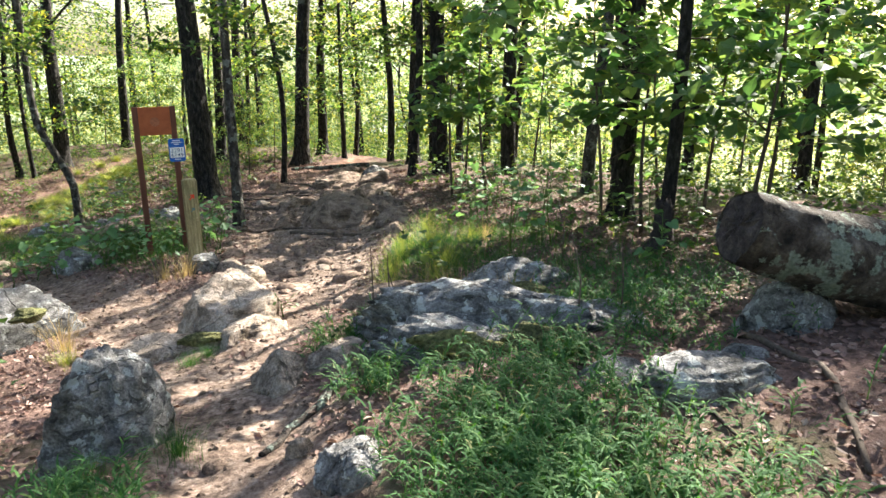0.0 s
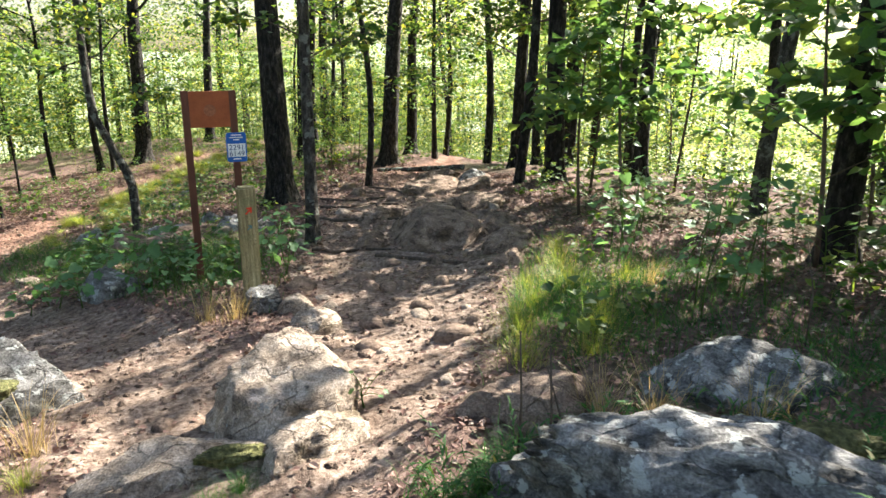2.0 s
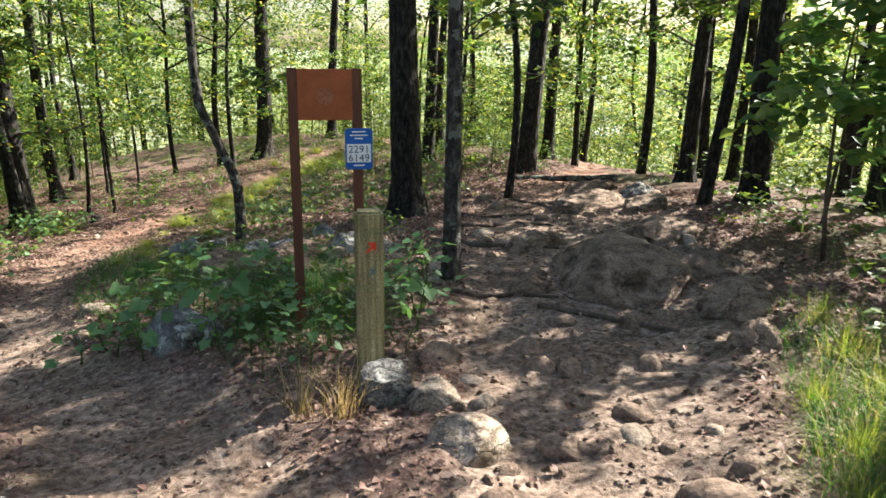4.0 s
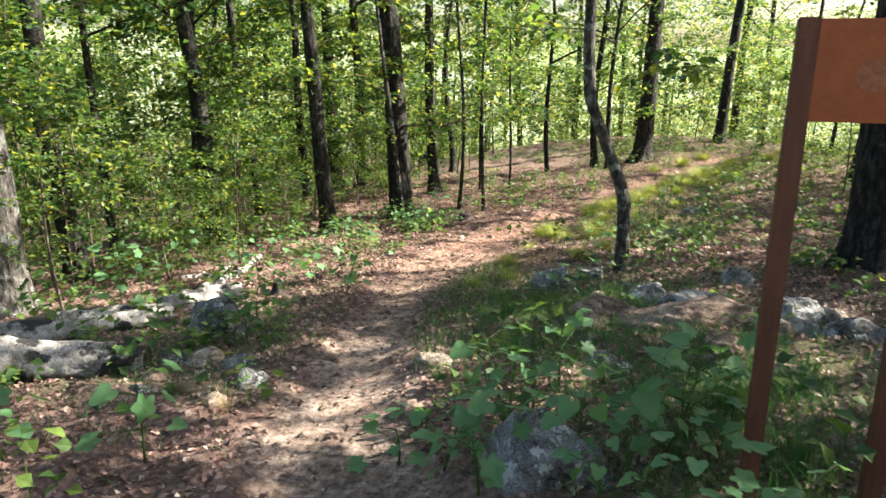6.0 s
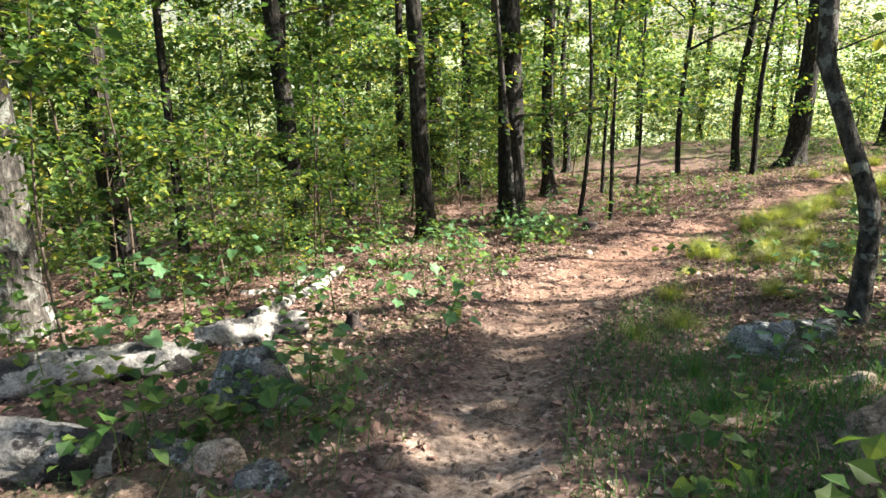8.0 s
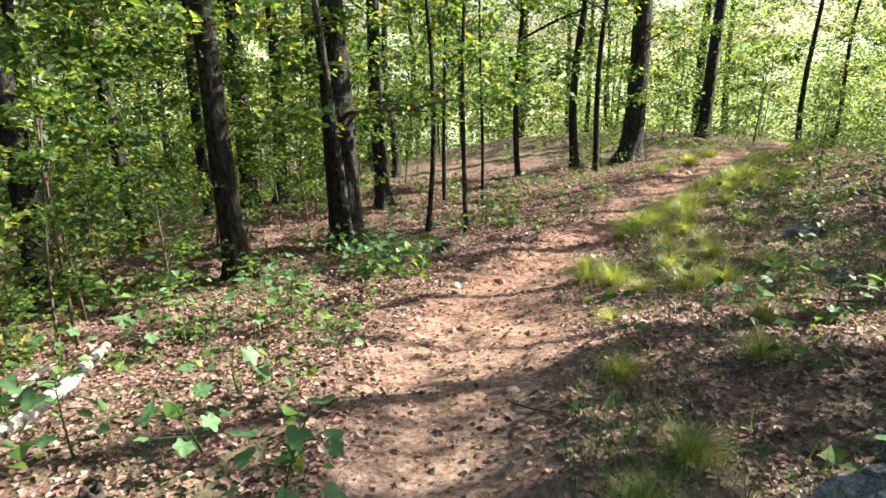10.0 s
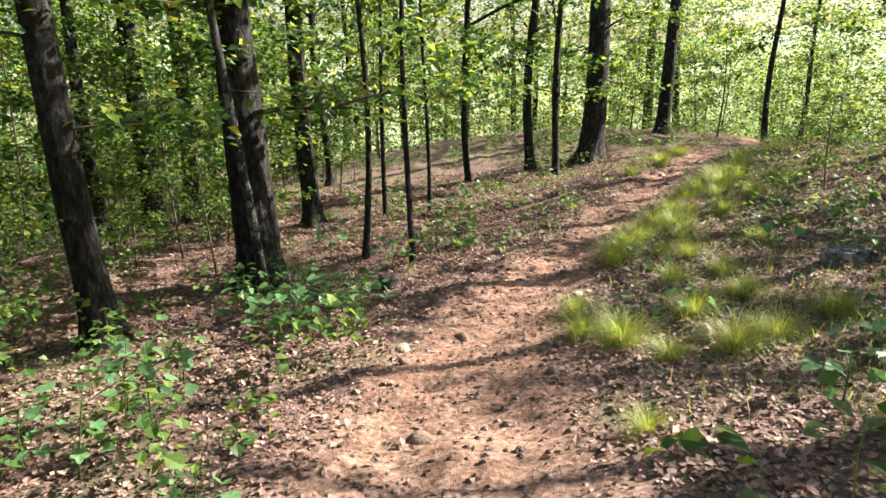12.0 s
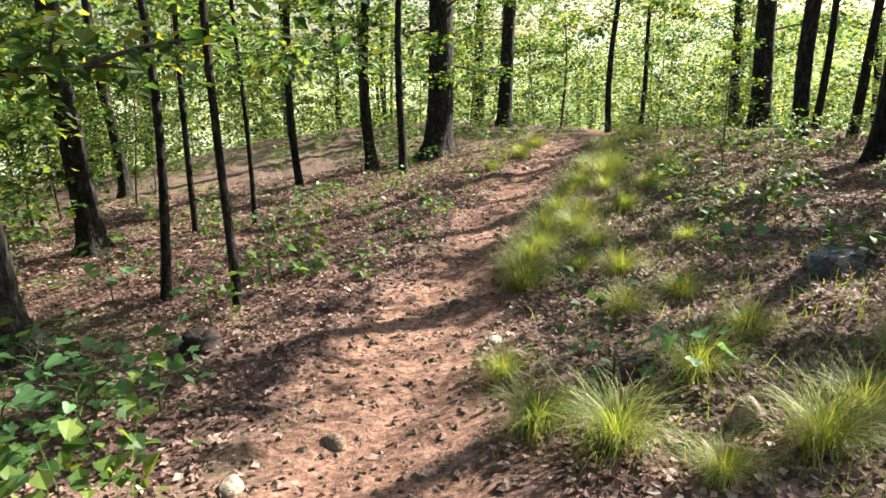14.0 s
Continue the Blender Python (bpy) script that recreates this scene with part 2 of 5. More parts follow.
M_STRAW = leaf_surface("dry_straw", [(0.0, (0.26, 0.19, 0.1)), (1.0, (0.5, 0.4, 0.24))], 0.3)
M_LITTER = leaf_surface("dead_leaf", [(0.0, (0.055, 0.036, 0.028)), (0.35, (0.18, 0.1, 0.085)), (0.78, (0.32, 0.19, 0.165)), (0.96, (0.42, 0.3, 0.265)), (1.0, (0.48, 0.39, 0.34))], 0.2, 0.7, (1.0, 0.85, 0.7))
# paler than near leaves: distance haze is put into the leaf colour
M_FAR = leaf_surface("far_leaf_hazed", [(0.0, (0.15, 0.2, 0.09)), (0.5, (0.26, 0.31, 0.155)), (1.0, (0.4, 0.42, 0.24))], 0.65)


# ---- mesh helpers ----
def mesh_of(name, verts, faces, material, smooth=False):
    me = bpy.data.meshes.new(name)
    verts, faces = np.asarray(verts, dtype=np.float32), [tuple(f) for f in faces] if not isinstance(faces, np.ndarray) else faces
    if isinstance(faces, np.ndarray):
        k = faces.shape[1]
        me.vertices.add(len(verts))
        me.vertices.foreach_set("co", verts.ravel())
        me.loops.add(faces.size)
        me.loops.foreach_set("vertex_index", faces.astype(np.int32).ravel())
        me.polygons.add(len(faces))
        me.polygons.foreach_set("loop_start", np.arange(0, faces.size, k, dtype=np.int32))
        me.polygons.foreach_set("loop_total", np.full(len(faces), k, dtype=np.int32))
        me.update(calc_edges=True)
    else:
        me.from_pydata(verts.tolist(), [], faces)
    me.polygons.foreach_set("use_smooth", np.full(len(me.polygons), smooth))
    me.materials.append(material)
    return me


def child(name, me, parent, m=None, label=""):
    ob = new(name, me)
    ob.parent = parent
    if m is not None:
        ob.matrix_basis = m
    return tagged(ob, label) if label else ob


def part(name, bm, material, parent, label="", m=None, smooth=False):
    me = bpy.data.meshes.new(name)
    bm.to_mesh(me)
    bm.free()
    me.materials.append(material)
    me.polygons.foreach_set("use_smooth", np.full(len(me.polygons), smooth))
    return child(name, me, parent, m, label)


def box(sx, sy, sz, z0=0.0, bevel=0.004):
    bm = bmesh.new()
    bmesh.ops.create_cube(bm, size=1)
    bmesh.ops.scale(bm, vec=(sx, sy, sz), verts=bm.verts)
    bmesh.ops.translate(bm, vec=(0, 0, z0 + sz / 2), verts=bm.verts)
    bmesh.ops.bevel(bm, geom=bm.edges[:], offset=bevel, segments=2, affect="EDGES")
    return bm


def tube(pts, radii, sides=8, cap=True, lump=0.0, rng=None):
    """Verts and faces of a tube along pts."""
    pts = np.asarray(pts, float)
    d = np.gradient(pts, axis=0)
    d /= np.linalg.norm(d, axis=1)[:, None] + 1e-9
    ref = np.array([1.0, 0, 0]) if abs(d[0, 0]) < 0.9 else np.array([0, 1.0, 0])
    a = np.linspace(0, 2 * np.pi, sides, endpoint=False)
    verts = []
    for p, t, r in zip(pts, d, radii):
        u = np.cross(t, ref)
        u /= np.linalg.norm(u)
        v = np.cross(t, u)
        rr = r * (1 + (lump * rng.standard_normal(sides) if lump else 0))
        verts.append(p + (np.cos(a) * rr)[:, None] * u + (np.sin(a) * rr)[:, None] * v)
    n = len(pts)
    faces = [(i * sides + k, i * sides + (k + 1) % sides, (i + 1) * sides + (k + 1) % sides, (i + 1) * sides + k) for i in range(n - 1) for k in range(sides)]
    if cap:
        faces += [tuple(range(sides - 1, -1, -1)), tuple((n - 1) * sides + k for k in range(sides))]
    return np.concatenate(verts), faces


class Pile:
    """Gathers verts and faces of several shapes into one mesh."""

    def __init__(self):
        self.v, self.f, self.n = [], [], 0

    def add(self, v, f):
        self.v.append(np.asarray(v))
        self.f += [tuple(i + self.n for i in q) for q in f]
        self.n += len(v)
        return self

    def mesh(self, name, material, smooth=True):
        return mesh_of(name, np.concatenate(self.v), self.f, material, smooth)


LEAF = np.array([(0, 0, 0), (0.36, 0.5, 0.1), (0, 1, -0.06), (-0.36, 0.5, 0.1)]), np.array([(0, 1, 2), (0, 2, 3)])
LOBED = np.array([(0, 0, 0), (0.2, 0.3, 0.06), (0.42, 0.5, 0.13), (0.3, 0.75, 0.06), (0, 1, -0.08), (-0.3, 0.75, 0.06), (-0.42, 0.5, 0.13), (-0.2, 0.3, 0.06), (0, 0.55, 0)]), \
    np.array([(0, 1, 8), (1, 2, 8), (2, 3, 8), (3, 4, 8), (4, 5, 8), (5, 6, 8), (6, 7, 8), (7, 0, 8)])


def blade(bend, width, segs=4):
    """A grass blade one unit long that arches over."""
    v, f = [], []
    for i in range(segs + 1):
        s = i / segs
        ang = bend * s
        y, z = (1 - math.cos(ang)) / bend, math.sin(ang) / bend
        w = width * (1 - s) ** 0.7
        if i < segs:
            v += [(-w / 2, y, z), (w / 2, y, z)]
        else:
            v.append((0, y, z))
    for i in range(segs - 1):
        a = 2 * i
        f += [(a, a + 1, a + 3), (a, a + 3, a + 2)]
    a = 2 * (segs - 1)
    f.append((a, a + 1, a + 2))
    return np.array(v), np.array(f)


def frames_of(yaw, pitch, roll):
    """Rotation matrices that turn a shape's y axis to a heading, up by pitch, rolled about itself."""
    cy, sy, cp, sp, cr, sr = np.cos(yaw), np.sin(yaw), np.cos(pitch), np.sin(pitch), np.cos(roll), np.sin(roll)
    o = np.zeros_like(yaw)
    rz = np.stack([cy, -sy, o, sy, cy, o, o, o, o + 1], -1).reshape(-1, 3, 3)
    rx = np.stack([o + 1, o, o, o, cp, -sp, o, sp, cp], -1).reshape(-1, 3, 3)
    ry = np.stack([cr, o, sr, o, o + 1, o, -sr, o, cr], -1).reshape(-1, 3, 3)
    return rz @ rx @ ry


def strew(name, shape, pos, rot, size, material, smooth=False):
    """One mesh with a copy of shape at each place."""
    tv, tf = shape
    pos, size = np.asarray(pos), np.asarray(size)
    v = np.einsum("nij,kj->nki", rot, tv) * (size[:, None, None] if size.ndim == 1 else size[:, None, :]) + pos[:, None, :]
    f = tf[None] + (np.arange(len(pos)) * len(tv))[:, None, None]
    return mesh_of(name, v.reshape(-1, 3), f.reshape(-1, tf.shape[1]), material, smooth)


# ---- the lie of the land ----
MOUND_X, MOUND_Y, MOUND_R = (-16, -8, -3, 1, 5, 12), (0, 5, 10, 15, 20, 27, 36, 46), 4.5
MOUNDS = (
    (0.342, 0.265, 0.44, 0.322, 0.107, -0.109, 0.052, 0.044),
    (1.558, 0.59, 0.588, 0.466, 0.802, 0.78, 0.646, 0.218),
    (0.749, 0.135, 0.356, -0.017, 0.252, 0.255, 0.611, 0.229),
    (0.49, -0.08, 0.649, 0.198, -0.019, 0.183, 0.634, 0.461),
    (1.215, -0.041, 0.464, 0.279, 0.536, 0.704, 0.496, 0.744),
    (0.511, 0.061, 0.495, 0.199, 0.01, 0.201, -0.358, -0.024),
)
TRAIL = ((0.0, -6, 0.7), (0.3, 0, 0.55), (0.65, 2.6, 0.42), (0.95, 4.4, 0.5), (0.75, 6.6, 0.65), (0.2, 8.2, 0.6), (-0.75, 9.6, 0.4), (-1.0, 10.9, 0.32), (-1.25, 12.2, 0.3), (-1.4, 14, 0.5),
         (-1.4, 15.5, 0.8), (-1.2, 17.5, 0.62), (-0.75, 19, 0.52), (0, 20.7, 0.45), (0.8, 22.5, 0.42), (1.75, 24.5, 0.38), (3.5, 27.4, 0.42), (4.6, 28.4, 0.45), (7, 33, 0.5), (9, 42, 0.6))
FORK = ((0.9, 4.6, 0.4), (1.9, 5.8, 0.6), (2.6, 7.2, 0.85), (3.4, 9, 1.15), (4.1, 11, 1.2), (5.5, 14, 1.2), (7.2, 17, 0.6), (9, 20, 0.3), (12, 26, 0.3))


def base_height(x, y):
    z = -2.293 + 0.129 * 40 * np.tanh(x / 40) - 0.052 * 60 * np.tanh(y / 60)
    for a, row in zip(MOUND_X, MOUNDS):
        for b, h in zip(MOUND_Y, row):
            z = z + h * np.exp(-((x - a) ** 2 + (y - b) ** 2) / (2 * MOUND_R ** 2))
    # past the crest of the ridge the hillside drops towards the valley
    past = np.logaddexp(0, (x - 10.5 - 0.02 * (y - 18)) * 0.9) / 0.9 + np.logaddexp(0, (y - 40) * 0.8 - np.clip(2 - x, 0, 60) * 0.8) / 0.8
    return z - 11.0 * (1 - np.exp(-past / 26.0))


def trail_depth(x, y):
    """1 in the middle of a trail, 0.5 at its edge, 0 away from it."""
    best = np.zeros_like(x)
    for line in (TRAIL, FORK):
        for (x0, y0, w0), (x1, y1, w1) in zip(line, line[1:]):
            dx, dy = x1 - x0, y1 - y0
            s = np.clip(((x - x0) * dx + (y - y0) * dy) / (dx * dx + dy * dy), 0, 1)
            d = np.hypot(x - x0 - s * dx, y - y0 - s * dy)
            best = np.maximum(best, np.clip(1 - 0.5 * d / (w0 + s * (w1 - w0)), 0, 1))
    return best


WAVES = np.random.default_rng(5).uniform(-1, 1, (26, 4))


def lumps(x, y):
    z = np.zeros_like(x)
    for k, (a, b, c, e) in enumerate(WAVES):
        f = 1.0 + 0.75 * k
        z = z + 0.022 / (1 + 0.16 * k) * np.sin(f * (a * x + b * y) * 1.6 + 6 * c) * np.cos(f * (b * x - a * y) + 6 * e)
    return z


def height(x, y):
    x, y = np.asarray(x, float), np.asarray(y, float)
    t = trail_depth(x, y)
    near = np.exp(-np.maximum(0, np.hypot(x - 1, y - 15) - 30) / 8)
    return base_height(x, y) - 0.07 * np.clip((t - 0.35) * 2.2, 0, 1) + lumps(x, y) * near * (1 - 0.45 * t)


def at(x, y):
    return float(height(np.array([x]), np.array([y]))[0])


def axis_steps(lo, hi, step, reach):
    core = np.arange(lo, hi + step / 2, step)
    out, s = [], step
    p = 0.0
    while p < reach:
        s *= 1.18
        p += s
        out.append(p)
    out = np.array(out)
    return np.concatenate([lo - out[::-1], core, hi + out])


def build_ground():
    xs, ys = axis_steps(-5.5, 7, 0.06, 2500), axis_steps(-1, 26, 0.06, 2500)
    X, Y = np.meshgrid(xs, ys)
    Z = height(X, Y)
    n, m = len(xs), len(ys)
    idx = np.arange(n * m).reshape(m, n)
    f = np.stack([idx[:-1, :-1], idx[:-1, 1:], idx[1:, 1:], idx[1:, :-1]], -1).reshape(-1, 4)
    me = mesh_of("ground", np.stack([X, Y, Z], -1).reshape(-1, 3), f, M_GROUND, True)
    a = me.attributes.new("trail", "FLOAT", "POINT")
    a.data.foreach_set("value", trail_depth(X, Y).astype(np.float32).ravel())
    a = me.attributes.new("meadow", "FLOAT", "POINT")
    a.data.foreach_set("value", (np.clip((np.hypot(X - 2, Y - 14) - 26) / 10, 0, 1) * np.clip((X + 2) / 10, 0.0, 1)).astype(np.float32).ravel())
    tagged(new("ground", me), "forest floor with reddish dirt trails and leaf litter", "ground", kind="structure")


build_ground()


# ---- trees ----
def trunk_shape(d, h, lean, seed, sides=18, crook=0.04, flare=0.55, kink=None):
    rng = np.random.default_rng(seed)
    zs = np.concatenate([np.linspace(-0.25, 1.0, 12), np.linspace(1.3, h, 16)])
    wob = rng.uniform(-1, 1, (2, 3))
    c = np.stack([lean[0] * zs + crook * (wob[0, 0] * np.sin(zs * 0.9 + 3 * wob[0, 1]) - wob[0, 0] * np.sin(3 * wob[0, 1])),
                  lean[1] * zs + crook * (wob[1, 0] * np.sin(zs * 0.8 + 3 * wob[1, 1]) - wob[1, 0] * np.sin(3 * wob[1, 1])), zs], -1)
    if kink:
        u = np.clip((zs - kink[0]) / (kink[1] - kink[0]), 0, 1)
        c[:, 0] += kink[2] * u * u * (3 - 2 * u)
    r = d / 2 * (1 - 0.72 * np.clip(zs / h, 0, 1)) * (1 + flare * np.exp(-np.clip(zs, 0, 9) / 0.16))
    a = np.linspace(0, 2 * np.pi, sides, endpoint=False)
    lob = 1 + 0.16 * np.exp(-np.clip(zs, 0, 9) / 0.3)[:, None] * np.sin(a * 4 + 6 * wob[0, 2])[None] + 0.035 * rng.standard_normal((1, sides)) + 0.02 * rng.standard_normal((len(zs), sides))
    v = np.stack([c[:, :1] + np.cos(a) * r[:, None] * lob, c[:, 1:2] + np.sin(a) * r[:, None] * lob, np.repeat(zs[:, None], sides, 1)], -1).reshape(-1, 3)
    n = len(zs)
    f = [(i * sides + k, i * sides + (k + 1) % sides, (i + 1) * sides + (k + 1) % sides, (i + 1) * sides + k) for i in range(n - 1) for k in range(sides)]
    f.append(tuple((n - 1) * sides + k for k in range(sides)))
    return v, f, lambda z: np.array([np.interp(z, zs, c[:, 0]), np.interp(z, zs, c[:, 1]), z])


def limb_set(rng, middle, d, h, low, count, reach, upness=(0.15, 0.7)):
    """Limbs with side twigs; gives the pile and the points along them that carry leaves."""
    piles, spots = [], []
    for k in range(count):
        pile = Pile()
        piles.append(pile)
        z = low + (h - low) * (k + rng.uniform(0, 0.9)) / count
        yaw = k * 2.4 + rng.uniform(-0.6, 0.6)
        L = reach * rng.uniform(0.6, 1.1) * (1 - 0.55 * (z - low) / max(h - low, 0.1))
        up = rng.uniform(*upness)
        s = np.linspace(0, 1, 7)
        dirn = np.array([math.cos(yaw), math.sin(yaw), 0])
        side = np.array([-dirn[1], dirn[0], 0])
        bendy = rng.uniform(-0.25, 0.25)
        pts = middle(z) + s[:, None] * L * dirn + (bendy * s ** 2 * L)[:, None] * side + np.outer(np.sin(s * 1.7) * up * L, (0, 0, 1))
        r0 = max(0.006, d * 0.16 * (L / reach))
        pile.add(*tube(pts, r0 * (1 - 0.85 * s), 5, False))
        spots += [pts[i] for i in range(2, 7)]
        for j in range(int(3 + L * 2)):
            q = rng.uniform(0.25, 1.0)
            p0 = np.array([np.interp(q, s, pts[:, c]) for c in range(3)])
            ty = yaw + rng.choice((-1, 1)) * rng.uniform(0.4, 1.2)
            tl = L * rng.uniform(0.18, 0.42)
            p1 = p0 + tl * np.array([math.cos(ty), math.sin(ty), rng.uniform(-0.15, 0.45)])
            pile.add(*tube([p0, (p0 + p1) / 2 + (0, 0, 0.04 * tl), p1], [r0 * 0.4, r0 * 0.28, r0 * 0.1], 4, False))
            spots += [p0 + (p1 - p0) * w for w in (0.4, 0.7, 1.0)]
    return piles, np.array(spots)


def joined(piles):
    out = Pile()
    for p in piles:
        out.add(np.concatenate(p.v), p.f)
    return out


def leaves_round(name, rng, spots, per, spread, size, material, flat=0.5, shape=LEAF):
    n = len(spots) * per
    pos = np.repeat(spots, per, 0) + rng.standard_normal((n, 3)) * spread * np.array([1, 1, 0.6])
    rot = frames_of(rng.uniform(0, 6.28, n), rng.normal(-0.25, flat * 0.7, n), rng.normal(0, flat, n))
    return strew(name, shape, pos, rot, rng.uniform(*size, n), material)


def crown_kinds(count):
    """Crowns for tall trees: limbs and foliage above head height, made for a tree of 11 m."""
    out = []
    for k in range(count):
        rng = np.random.default_rng(100 + k)
        pile, spots = limb_set(rng, lambda z: np.array([0, 0, z]), 0.32, 11.5, 4.2, 13, 3.2)
        out.append((joined(pile).mesh("branchwork", M_BARK), [leaves_round("crown", rng, spots, per, 0.26, sz, M_LEAF, 0.6) for per, sz in ((1, (0.13, 0.22)), (2, (0.13, 0.22)), (5, (0.17, 0.28)))]))
    return out


CROWNS = crown_kinds(5)


# crowns thickened so that their shade falls on and beside the trail
DENSE = ((8.0, 14.6), (5.35, 22.0), (8.6, 20.1), (8.6, 13.6))


def crown_fullness(x, y):
    """0 thin, 1 middling, 2 dense; mostly unseen crowns set to light or shade the ground down-sun, thin over the open
    hillside.
    """
    sx, sy = x - 8.9, y - 3.6
    if (x, y) == (10.9, 17.2):
        return 0
    if x < -6.5 or (-1.3 < sx < 0.6 and 5.5 < sy < 8) or (0.6 < sx < 4.5 and 11 < sy < 14.6) or (-4 < sx < -1.5 and 16.5 < sy < 19.2) or (sx > 6.5 and sy < 9):
        return 2
    if (x, y) in DENSE:
        return 2
    return 0 if sx < 5.5 and -2 < sy < 30 and (x, y) not in ((12.5, 3.9), (11.4, 7.0), (8.9, 12.2)) else 1


def tree(x, y, d, lean=(0, 0), h=11.0, bark=M_BARK, seed=0, crown=True, crook=0.05, label="", low_limbs=0, name="tree", kink=None):
    base = tagged(new(name), label or "tall dark-barked tree standing in leaf litter", "tree", "forest trees")
    base.matrix_basis = pose(x, y, at(x, y))
    v, f, middle = trunk_shape(d, h, lean, seed, 20 if d > 0.25 else 12, crook, 0.55 if d > 0.2 else 0.25, kink)
    child("trunk", mesh_of("trunk", v, f, bark, True), base)
    if crown:
        limbs, leaves = CROWNS[seed % len(CROWNS)]
        top = middle(h * 0.5)
        s = h / 11.0
        m = pose(top[0], top[1], 0, 0, 0, seed * 67 % 360) @ Matrix.Diagonal((s, s, s, 1))
        tagged(child("branchwork", limbs, base, m), kind="stuff")
        child("crown", leaves[crown_fullness(x, y)], base, m)
    if low_limbs:
        rng = np.random.default_rng(seed + 900)
        pile, spots = limb_set(rng, middle, d * 0.5, 5.2, 1.7, low_limbs, 1.6, (-0.2, 0.35))
        if name == "tree" and math.hypot(x - 0.5, y - 15) < 17:
            for p in pile:
                child("limb", p.mesh("limb", M_TWIG), base)
        else:
            tagged(child("branchwork", joined(pile).mesh("branchwork", M_TWIG), base), kind="stuff")
        child("foliage", leaves_round("foliage", rng, spots, 6, 0.13, (0.08, 0.15), M_LEAF), base)
    return base


TREES = (  # x, y, trunk width, lean in x and y, grey bark
    (2.95, 13.4, 0.5, -0.03, 0.0, 0), (2.52, 9.7, 0.15, 0.03, 0.0, 1), (6.4, 17.9, 0.46, 0.1, -0.02, 0), (8.4, 21.4, 0.36, 0.08, 0, 0),
    (4.65, 14.1, 0.12, -0.03, 0, 0), (6.95, 11.6, 0.36, 0.02, 0, 0), (7.9, 10.7, 0.22, 0.02, 0, 0), (6.1, 6.0, 0.32, 0.0, 0, 0),
    (9.6, 8.0, 0.2, 0, 0, 0), (7.4, 8.0, 0.2, 0, 0, 1), (9.4, 12.6, 0.2, 0, 0, 0), (6.45, 24.8, 0.3, 0, 0, 0), (10.5, 23.5, 0.18, 0, 0, 0),
    (0.78, 13.75, 0.14, 0.0, 0, 1), (-5.3, 12.05, 0.42, -0.04, 0, 1), (-6.5, 14.35, 0.34, -0.05, 0, 0), (-7.1, 13.0, 0.3, -0.06, 0, 0),
    (-4.35, 18.15, 0.33, -0.1, 0, 0), (-3.55, 19.95, 0.56, -0.07, 0, 0), (-3.36, 19.45, 0.1, -0.1, 0, 1), (-3.8, 23.65, 0.34, -0.04, 0, 0),
    (1.35, 28.7, 0.6, 0.05, 0, 0), (4.1, 33.3, 0.45, 0.06, 0, 0), (5.9, 42.8, 0.5, 0.03, 0, 0), (-1.94, 20.45, 0.07, 0.0, 0, 0), (-2.56, 20.9, 0.08, 0, 0, 0),
    (-7.1, 25.1, 0.45, -0.02, 0, 0), (-6.5, 25.4, 0.32, -0.02, 0, 0), (-6.9, 20.3, 0.26, -0.07, 0, 0), (0.0, 28.2, 0.22, 0.0, 0, 0), (0.4, 26.9, 0.14, 0.02, 0, 0),
    (6.3, 31.5, 0.16, 0, 0, 0), (-1.37, 27.7, 0.14, -0.03, 0, 0), (-2.7, 24.0, 0.08, 0, 0, 0), (-7.2, 29.7, 0.36, 0, 0, 0), (0.8, 48, 0.42, -0.03, 0, 0),
    (7.6, 27.4, 0.45, 0, 0, 0), (9.4, 31, 0.3, 0, 0, 0), (6.8, 24.1, 0.15, 0.05, 0, 0), (5.35, 22.0, 0.36, 0.04, 0, 0), (-2.0, 24.4, 0.07, 0, 0, 0),
    (-4.8, 30, 0.22, 0, 0, 0), (7.7, 26.0, 0.14, 0, 0, 0), (-1.6, 44, 0.4, 0, 0, 0), (7.4, 32, 0.13, 0.12, 0, 0), (-5.9, 16.9, 0.34, -0.08, 0, 0), (-7.3, 18.8, 0.2, -0.03, 0, 0),
    # most trees in this row are added up-sun to shade trail and bank
    (9.6, 16.4, 0.24, 0, 0, 0), (8.9, 12.2, 0.16, 0, 0, 0), (13.2, 5.4, 0.25, 0, 0, 0), (12.5, 3.9, 0.3, 0, 0, 0), (10.9, 17.2, 0.28, 0, 0, 0), (8.7, 17.2, 0.2, 0, 0, 0), (12.6, 18.3, 0.3, 0, 0, 0), (11.4, 7.0, 0.22, 0, 0, 0), (17, 7, 0.3, 0, 0, 0), (19, 9, 0.3, 0, 0, 0), (20, 12, 0.26, 0, 0, 0), (18, 5.5, 0.28, 0, 0, 0), (-7.5, 16.3, 0.15, 0, 0, 0), (6.5, 11.95, 0.17, 0.03, 0, 0), (8.0, 14.6, 0.32, 0.03, 0, 0), (5.15, 4.5, 0.14, 0.05, -0.03, 0), (8.6, 20.1, 0.15, 0, 0, 0), (8.6, 13.6, 0.15, 0, 0, 0),
)
TREE_AT = {}
BARE = ((6.45, 24.8), (8.4, 21.4))  # crown and low limbs left off so sun reaches the trail
# limbs left off and heights set to place sun patches and shade
NO_LIMBS = BARE + ((7.4, 8.0), (2.95, 13.4), (6.4, 17.9))
SHORT = {(9.6, 16.4): 9.5, (10.9, 17.2): 9.5, (8.0, 14.6): 9.0, (8.6, 13.6): 10.5, (8.6, 20.1): 6.5}
